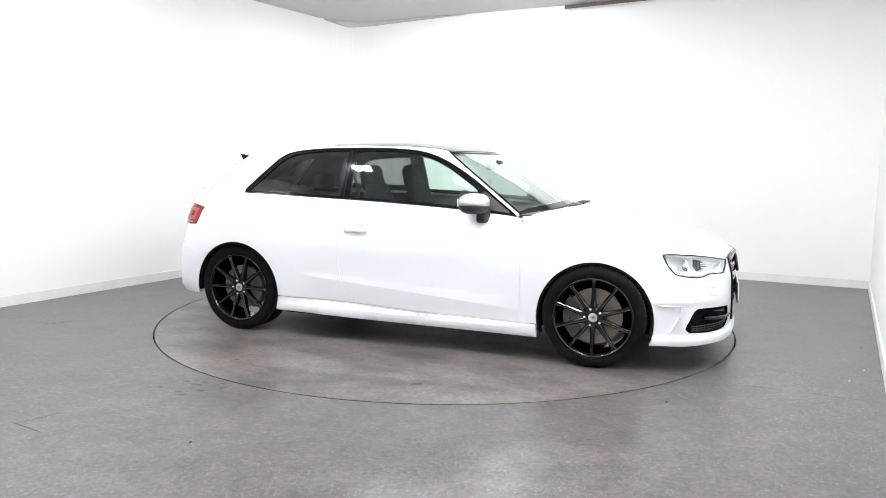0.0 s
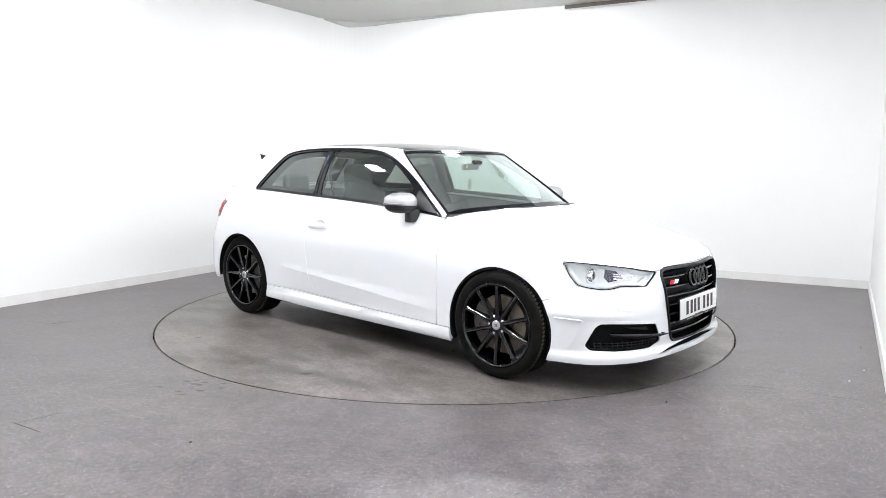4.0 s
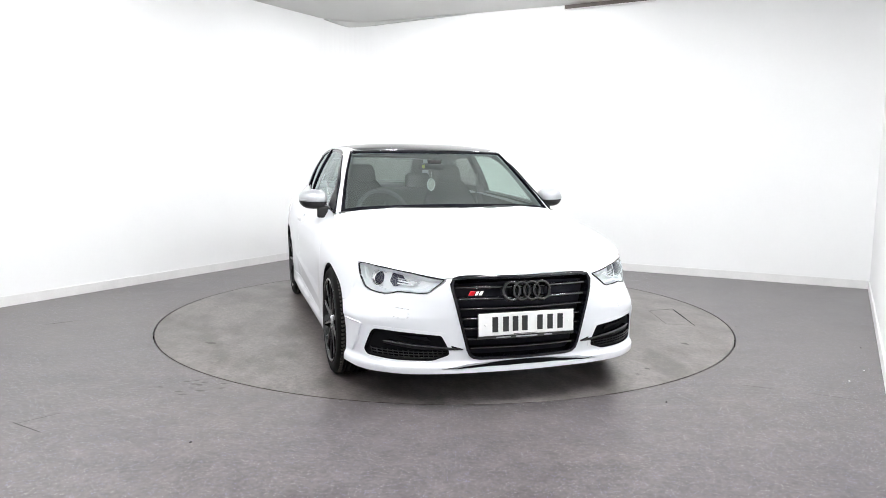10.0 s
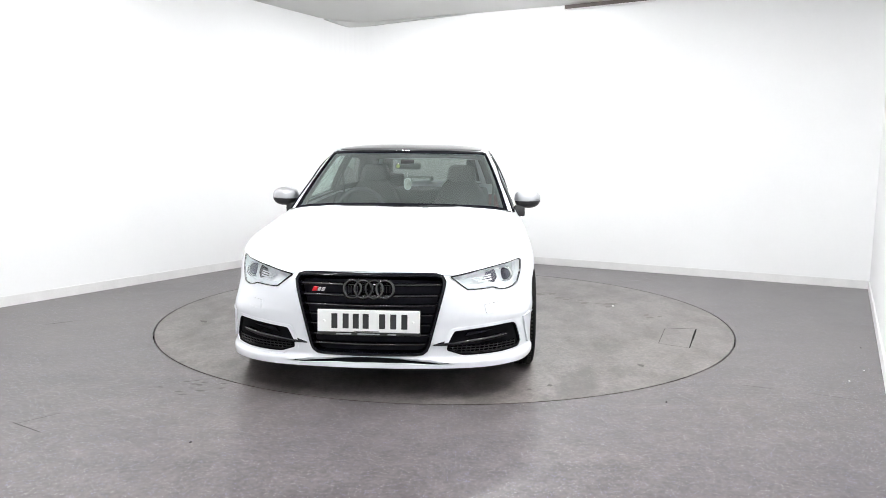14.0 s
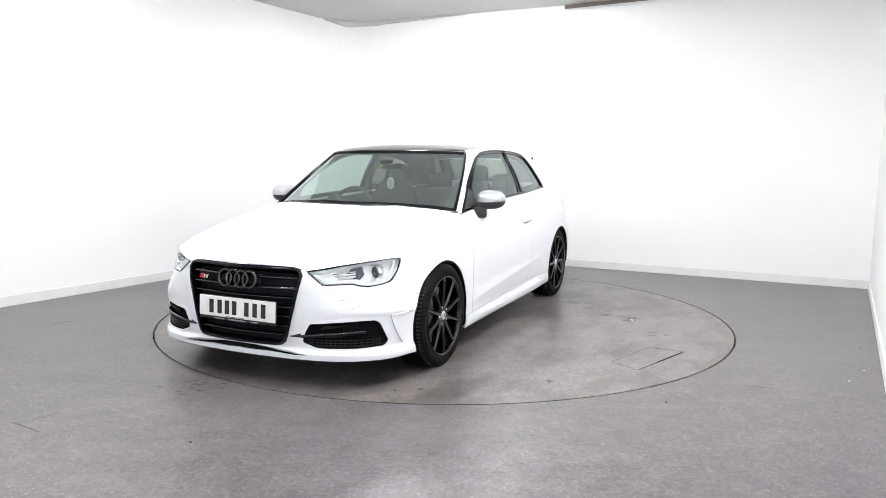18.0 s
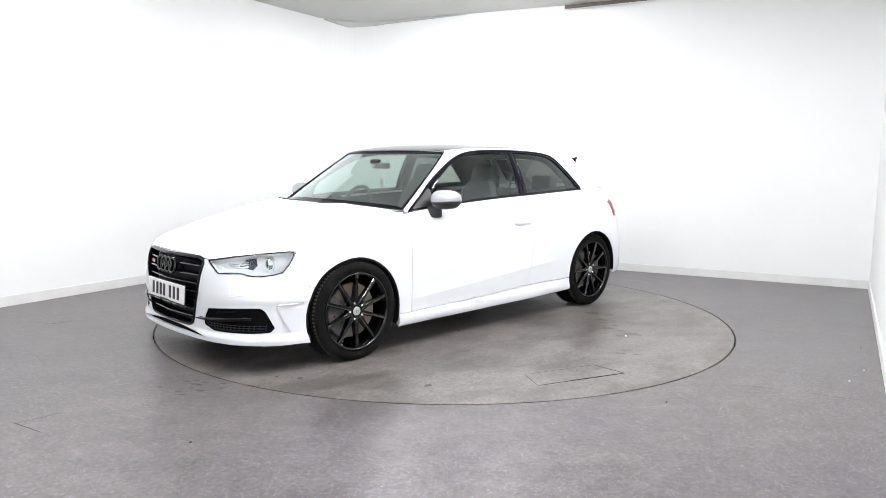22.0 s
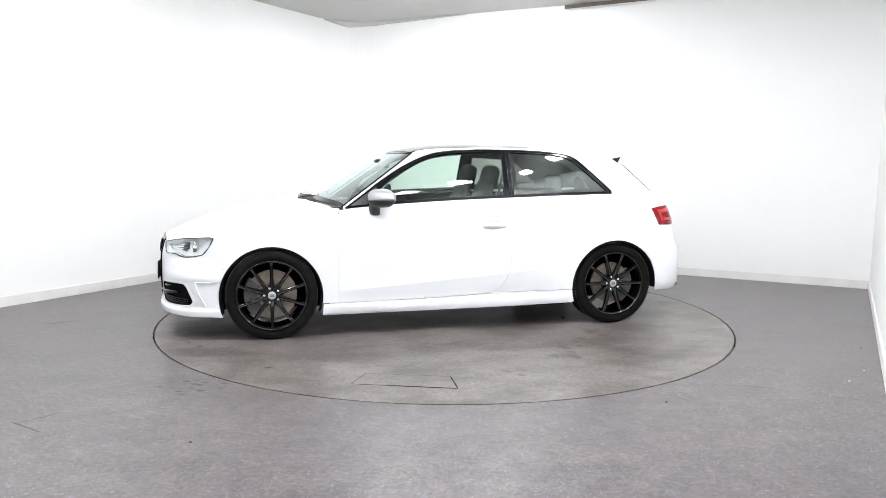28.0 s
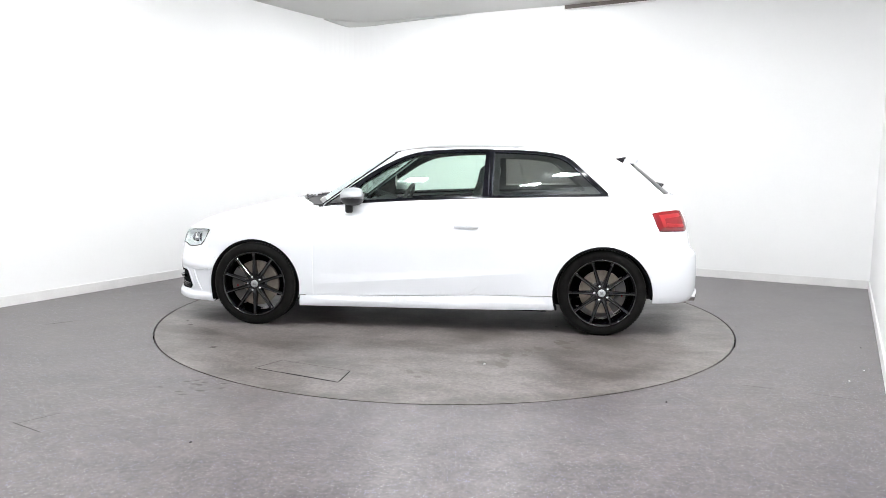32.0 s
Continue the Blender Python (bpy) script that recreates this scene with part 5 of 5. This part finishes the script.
    w = radians(-8 if front else 188)
    part("caliper_mark", box(-0.004, 0.004, 0.055, 0.0565, -0.007, 0.007, 0.0005), M_RED, root, "small red caliper mark", False, pose(0.148 * math.cos(w), 0, 0.148 * math.sin(w)))
    return root


# the hub's outer face is turned to the car's side
wf = wheel(True)
wf.parent = car
wf.matrix_basis = pose(1.297, 0.795, 0.315)
wr = wheel(False)
wr.parent = car
wr.matrix_basis = pose(-1.297, 0.753, 0.315)
for src, m in ((wf, pose(1.297, -0.795, 0.315, 0, 0, 180)), (wr, pose(-1.297, -0.753, 0.315, 0, 0, 180))):
    copy_thing(src, m)

# --- cabin: linings, dashboard, seats
DCARD = [X(0.80, 0.30), X(0.80, 0.90)] + [(s, z - 0.01) for s, z in top_edge(s_x(0.76), s_x(-0.46))] + [X(-0.46, 0.32)]
panels("door_card", DCARD, sheet, M_CABIN, doors, "dark grey door lining", cell=0.08, thick=0.01, lift=-0.055)
panels("side_lining", [X(-0.48, 0.32), X(-0.48, 0.978), X(-1.3, 0.998), X(-1.62, 1.0), X(-1.62, 0.66), X(-0.92, 0.62), X(-0.92, 0.32)], sheet, M_CABIN, car, "dark rear side lining", cell=0.08, thick=0.01, lift=-0.050)
def lining(x, y):
    p = roof_surface(x, y)
    p[:, 2] -= 0.035
    return p
lin = [(x * 0.97 - 0.02, y * 0.96) for x, y in roof_line]
panel("headliner", lin, lining, M_HEADLINER, car, "dark grey headliner", cell=0.1, thick=0.01, flip=True)
LINING_Q = side_line([(-0.540, 1.295), (-0.72, 1.288), (-0.90, 1.266), (-0.985, 1.228), (-1.08, 1.145), (-1.17, 1.062)]) + side_line([(-1.175, 1.050), (-0.9, 1.046), (-0.540, 1.038)], 4)
panels("pillar_trim", [(2.46, 0.0), (8.3, 0.0), (8.3, 0.97), (2.90, 0.97)], cabin, M_CABIN, car, "dark pillar trim", holes=[shrink(PANE_D, -0.012), LINING_Q], cell=0.16, cell2=0.1, thick=0.008, lift=-0.028)

dash_half = [(0.93, 0.0), (0.90, 0.40), (0.80, 0.66), (0.66, 0.70), (0.44, 0.70), (0.40, 0.35), (0.40, 0.0)]
def dash_top(x, y):
    x, y = np.asarray(x, float), np.asarray(y, float)
    return np.stack([x, y, 0.915 - 0.10 * np.clip(0.55 - x, 0, 1) ** 1.2 - 0.03 * (np.abs(y) / 0.7) ** 2 + 0.045 * np.exp(-(((x - 0.50) / 0.09) ** 2 + ((y + 0.36) / 0.17) ** 2))], 1)
dash = panel("dashboard", dash_half + [(x, -y) for x, y in reversed(dash_half)][1:-1], dash_top, M_CABIN, car, "dark grey soft dashboard", cell=0.05, thick=0.30)
part("centre_console", box(-0.25, 0.46, -0.11, 0.11, 0.226, 0.60, 0.03), M_CABIN, car, "dark centre console")
for y in (-0.52, -0.1, 0.1, 0.52):
    part("air_vent", lathe([(0.0005, 0.0), (0.034, 0.0), (0.040, 0.010), (0.044, 0.0), (0.044, -0.02), (0.0005, -0.02)], 24), M_SILVER, dash, "round silver-ringed air vent", True, pose(0.405, y, 0.80, 0, 0, 90))

M_RINGGREY = grained("rim_leather", (0.055, 0.056, 0.058), (0.075, 0.076, 0.078), 30, 0.5, relief=0.1)
sw = new("steering_wheel")
sw.parent = car
tagged(sw, "dark leather steering wheel")
sw.matrix_basis = pose(0.36, -0.365, 0.868, 0, -24, 0)
part("wheel_ring", tube([(0, 0.182 * math.cos(w), 0.182 * math.sin(w)) for w in (2 * math.pi * i / 48 for i in range(48))], 0.0155, 10, True), M_RINGGREY, sw, "grey leather rim", True)
part("wheel_boss", lathe([(0.0005, -0.035), (0.062, -0.030), (0.072, -0.008), (0.060, 0.02), (0.0005, 0.02)], 28), M_CABIN, sw, "", True, pose(0, 0, 0, 0, 0, 90))
for a in (-8, 188, 270):
    w = radians(a)
    part("wheel_spoke", tube([(0, 0.05 * math.cos(w), 0.05 * math.sin(w)), (-0.004, 0.175 * math.cos(w), 0.175 * math.sin(w))], [0.020, 0.014], 8), M_SILVER if a == 270 else M_CABIN, sw)
part("steering_column", tube([(0.0, 0, 0), (0.28, 0, -0.02)], 0.04, 12), M_CABIN, sw)


def cushion(w, d, h, bevel):
    return box(-d / 2, d / 2, -w / 2, w / 2, 0, h, bevel, 4)


def seat(x, y):
    root = new("front_seat")
    root.parent = car
    tagged(root, "dark leather sports seat")
    root.matrix_basis = pose(x, y, 0.226)
    part("seat_base", cushion(0.50, 0.52, 0.28, 0.06), M_SEAT, root, "", True)
    for sg in (1, -1):
        part("side_bolster", box(-0.22, 0.24, sg * 0.25 - 0.045, sg * 0.25 + 0.045, 0.16, 0.34, 0.04, 4), M_SEAT, root, "", True)
    b = bmesh.new()
    rows = []
    for j, (z, hw, th) in enumerate(((0.24, 0.23, 0.07), (0.36, 0.255, 0.085), (0.52, 0.262, 0.08), (0.66, 0.235, 0.07), (0.76, 0.195, 0.064), (0.83, 0.150, 0.060), (0.865, 0.120, 0.05))):
        xo = -0.20 - 0.30 * (z - 0.24)
        rows.append([b.verts.new((xo + th * math.cos(w) * (1.0 if math.cos(w) < 0 else 0.55 + 0.8 * abs(math.sin(w)) ** 3), hw * math.copysign(abs(math.sin(w)) ** 0.6, math.sin(w)), z)) for w in (2 * math.pi * i / 28 for i in range(28))])
    for p, q in zip(rows, rows[1:]):
        for i in range(28):
            b.faces.new((p[i], p[(i + 1) % 28], q[(i + 1) % 28], q[i]))
    b.faces.new(rows[0]), b.faces.new(rows[-1])
    bmesh.ops.recalc_face_normals(b, faces=b.faces[:])
    part("backrest", b, M_SEAT, root, "", True)
    hr = box(-0.055, 0.055, -0.125, 0.125, -0.10, 0.095, 0.05, 4)
    for v in hr.verts:
        v.co.y *= 1.0 - 1.6 * max(0.0, v.co.z - 0.0)
    part("headrest", hr, M_SEAT, root, "", True, pose(-0.418, 0, 0.900, 0, -12, 0))
    for yy in (-0.05, 0.05):
        part("headrest_post", tube([(-0.40, yy, 0.80), (-0.42, yy, 0.88)], 0.006, 8), M_CHROME, root)
    return root


s1 = seat(-0.02, -0.37)
copy_thing(s1, pose(0.0, 0.37, 0.226))
bench = new("rear_bench")
bench.parent = car
tagged(bench, "dark leather rear bench")
part("bench_base", box(-1.00, -0.55, -0.60, 0.60, 0.226, 0.56, 0.05, 4), M_SEAT, bench, "", True)
bk = box(-1.16, -0.98, -0.60, 0.60, 0.45, 1.00, 0.05, 4)
for v in bk.verts:
    v.co.x -= 0.25 * (v.co.z - 0.45)
part("bench_back", bk, M_SEAT, bench, "", True)
for y in (-0.34, 0.34):
    part("headrest", box(-1.30, -1.20, y - 0.12, y + 0.12, 0.98, 1.13, 0.04, 4), M_SEAT, bench, "", True)
part("parcel_shelf", box(-1.72, -1.32, -0.56, 0.56, 0.945, 0.965, 0.006), M_CABIN, car, "dark parcel shelf")
for sg in (1, -1):
    part("seat_belt", tube([(-0.44, sg * 0.655, 1.16), (-0.40, sg * 0.64, 0.95), (-0.36, sg * 0.64, 0.60)], 0.010, 6), M_CABIN, car, "dark seat belt")

rv = new("rear_view_mirror")
rv.parent = car
tagged(rv, "black interior mirror on a foot")
rv.matrix_basis = pose(0.375, 0.0, 1.212, 0, 10, 4)
rvb = box(-0.012, 0.018, -0.098, 0.098, -0.034, 0.034, 0.014, 4)
for v in rvb.verts:
    v.co.z *= 1.0 - 0.50 * (abs(v.co.y) / 0.098) ** 3
part("mirror_shell", rvb, M_BLACK_PLASTIC, rv, "", True)
part("mirror_face", box(-0.016, -0.012, -0.076, 0.076, -0.022, 0.022, 0.0015), M_CHROME, rv, "mirror glass")
part("mirror_stem", tube([(0.018, 0, 0.02), (0.05, 0, 0.045), (0.065, 0, 0.05)], 0.012, 8), M_BLACK_PLASTIC, rv)
part("sensor_cover", box(0.035, 0.075, -0.05, 0.05, 0.022, 0.058, 0.012, 3), M_BLACK_PLASTIC, rv, "black sensor cover")
M_YELLOW = material("yellow_sticker", (0.75, 0.80, 0.10), 0.5)
part("sticker", lathe([(0.0005, 0.0), (0.014, 0.0), (0.014, 0.002), (0.0005, 0.002)], 24), M_YELLOW, rv, "round yellow sticker", False, pose(0.020, -0.070, 0.004, 0, 0, -90))
orn = new("hanging_ornament")
orn.parent = car
tagged(orn, "oval silver ornament on a cord")
orn.matrix_basis = pose(0.37, 0.0, 1.080)
part("cord", tube([(0, 0, 0.05), (0.004, 0, 0.095)], 0.0018, 6), M_PLATE, orn)
M_ORN = grained("ornament_enamel", (0.75, 0.74, 0.70), (0.35, 0.33, 0.28), 60, 0.35, 0.3)
part("medallion", lathe([(0.0005, 0.006), (0.7 * 0.036, 0.005), (0.036, 0.0), (0.7 * 0.036, -0.005), (0.0005, -0.006)], 32), M_ORN, orn, "enamelled medallion", True, pose(0, 0, 0, 0, 0, 90) @ Matrix.Diagonal((0.72, 1, 1.15, 1)))
part("medallion_rim", tube([(0, 0.0275 * math.cos(w), 0.0425 * math.sin(w)) for w in (2 * math.pi * i / 32 for i in range(32))], 0.004, 6, True), M_PLATE, orn, "white rim", True)

# ---- marks on the turntable and the floor ----
M_GROOVE = grained("groove_dirt", (0.008, 0.008, 0.007), (0.018, 0.017, 0.015), 30, 0.9, spec=0.1)
M_FAINT = grained("faint_joint", (0.050, 0.046, 0.043), (0.075, 0.068, 0.064), 30, 0.8, spec=0.1)
M_SCUFF = grained("scuff_pale", (0.30, 0.29, 0.28), (0.22, 0.21, 0.20), 25, 0.6)
M_WORN = grained("worn_vinyl", (0.085, 0.072, 0.064), (0.12, 0.105, 0.095), 40, 0.45, relief=0.1)
M_SMEAR = grained("smear_dark", (0.045, 0.040, 0.036), (0.066, 0.058, 0.052), 25, 0.5)


def strip(name, p, q, width, mat, parent=None, label="", z=0.0015):
    """A thin groove or scratch between two floor points."""
    p, q = Vector((*p, 0)), Vector((*q, 0))
    d = (q - p).normalized()
    n = Vector((-d.y, d.x, 0)) * width / 2
    bm = bmesh.new()
    vs = []
    for k in range(9):
        t = k / 8
        w = (0.5 + 0.5 * math.sin(math.pi * (0.1 + 0.8 * t))) * (0.8 + 0.4 * random.random())
        c = p.lerp(q, t)
        vs.append((bm.verts.new(c + n * w + Vector((0, 0, z))), bm.verts.new(c - n * w + Vector((0, 0, z)))))
    for a, b in zip(vs, vs[1:]):
        bm.faces.new((a[1], b[1], b[0], a[0]))
    return part(name, bm, mat, parent, label)


def blot(name, x, y, r, mat, parent=None, label="", stretch=1.6, turn=0.0, z=0.0012):
    """A flat irregular stain."""
    bm = bmesh.new()
    n = 18
    ring = []
    for i in range(n):
        w = 2 * math.pi * i / n
        k = r * (0.55 + 0.6 * random.random())
        u, v = k * stretch * math.cos(w), k * math.sin(w)
        ring.append(bm.verts.new((x + u * math.cos(turn) - v * math.sin(turn), y + u * math.sin(turn) + v * math.cos(turn), z)))
    bm.faces.new(ring)
    return part(name, bm, mat, parent, label)


H0, H1, H2, H3 = ((0.360, 1.714), (0.838, 1.556), (0.945, 1.740), (0.372, 1.943))
for p, q, w, m in ((H0, H1, 0.004, M_FAINT), (H1, H2, 0.005, M_FAINT), (H2, H3, 0.008, M_GROOVE), (Vector(H2).lerp(Vector(H3), 0.35), H3, 0.014, M_GROOVE), (H3, H0, 0.008, M_GROOVE)):
    strip("hatch_joint", tuple(p), tuple(q), w, m, turntable, "dark joint of a floor hatch", 0.0015 if w < 0.01 else 0.0022)
for x, y, r, st, tn, m in ((1.40, 1.32, 0.020, 1.8, 0.3, M_SMEAR), (0.50, -1.84, 0.022, 2.2, 0.9, M_SMEAR), (1.86, 0.72, 0.014, 1.5, 0.2, M_SMEAR), (-0.74, -1.80, 0.012, 2.0, 1.0, M_SMEAR),
                           (1.94, 0.60, 0.012, 1.4, 0.5, M_SMEAR)):
    blot("stain", x, y, r, m, turntable, "dark oily stain", st, tn)
for p, q, w in (((0.95, 0.83), (1.12, 0.93), 0.006), ((-2.02, 0.16), (-2.20, 0.07), 0.008), ((0.5, -1.2), (0.75, -1.28), 0.006), ((-0.6, 1.3), (-0.35, 1.26), 0.004), ((1.20, 0.665), (0.76, 0.94), 0.005), ((-1.90, 0.14), (-2.16, 0.09), 0.010)):
    strip("scuff", p, q, w, M_SCUFF, turntable, "pale scuff")
for k in range(16):
    x, y = -1.42 + random.gauss(0, 0.11), -1.95 + random.gauss(0, 0.055)
    if x * x + y * y > (RING + 0.03) ** 2:
        tagged(blot("floor_spot", x, y, 0.006 + 0.008 * random.random(), M_SMEAR, None, "", 2.0, random.random() * 0.6 - 0.3), "small dark oily spot on the studio floor", "floor stain", "oily spots on the floor")
for x, y in ((-0.55, 1.34), (-0.46, 1.42), (-0.60, 1.20), (-0.98, 0.78), (-0.90, 0.90), (-0.08, 1.68), (-0.72, 1.05)):
    for k in range(3):
        blot("worn_patch", x + random.gauss(0, 0.05), y + random.gauss(0, 0.05), 0.016 + 0.022 * random.random(), M_WORN, turntable, "dark worn patch", 1.8, 2.2 + random.gauss(0, 0.3), 0.0010 + 0.00012 * k)
crumb = put("crumb", lathe([(0.0005, 0.010), (0.007, 0.007), (0.010, 0.001), (0.0005, 0.0)], 8, "Z"), M_PLATE)
crumb.parent = turntable
crumb.matrix_basis = pose(-0.43, 1.45, 0.001)
tagged(crumb, "pale crumb of dirt")
# floor scratches and joints beside the turntable
for p, q, w in (((-3.01, -0.54), (-2.84, -0.40), 0.010), ((-2.06, -2.55), (-1.86, -2.67), 0.006), ((-2.04, -2.57), (-1.90, -2.42), 0.005), ((1.70, -1.86), (1.86, -1.93), 0.005), ((2.03, -2.00), (2.25, -2.11), 0.004)):
    tagged(strip("floor_scratch", p, q, w, M_FAINT), "thin dark scratch in the studio floor", "scratch", "scratches in the floor")
for x, y, m, lab in ((2.87, -1.01, M_GROOVE, "small dark bit of dirt on the studio floor"), (2.37, -1.77, M_PLATE, "small pale bit of litter on the floor"), (2.58, -1.55, M_PLATE, "small pale bit of litter on the floor"), (1.18, -2.17, M_GROOVE, "small dark bit of dirt on the studio floor"), (-1.13, -2.77, M_GROOVE, "small dark bit of dirt on the studio floor")):
    o = put("litter", lathe([(0.0005, 0.005), (0.004, 0.004), (0.0065, 0.001), (0.0005, 0.0)], 8, "Z"), m)
    o.matrix_basis = pose(x, y, 0.0005, 0, 0, 30)
    tagged(o, lab, "litter", "bits of litter on the floor")


# ---- what moves: the turntable, and the car on it ----
def motions():
    rows_t, rows_c = [], []
    for i in range(33):
        t = float(i)
        a = heading(t)
        rows_t.append((t, pose(0, 0, 0, 0, 0, a)))
        rows_c.append((t, pose(0, 0, 0, 0, 0, a) @ pose(CAR_X, CAR_Y, 0.0)))
    walk(turntable, rows_t)
    walk(car, rows_c)


motions()
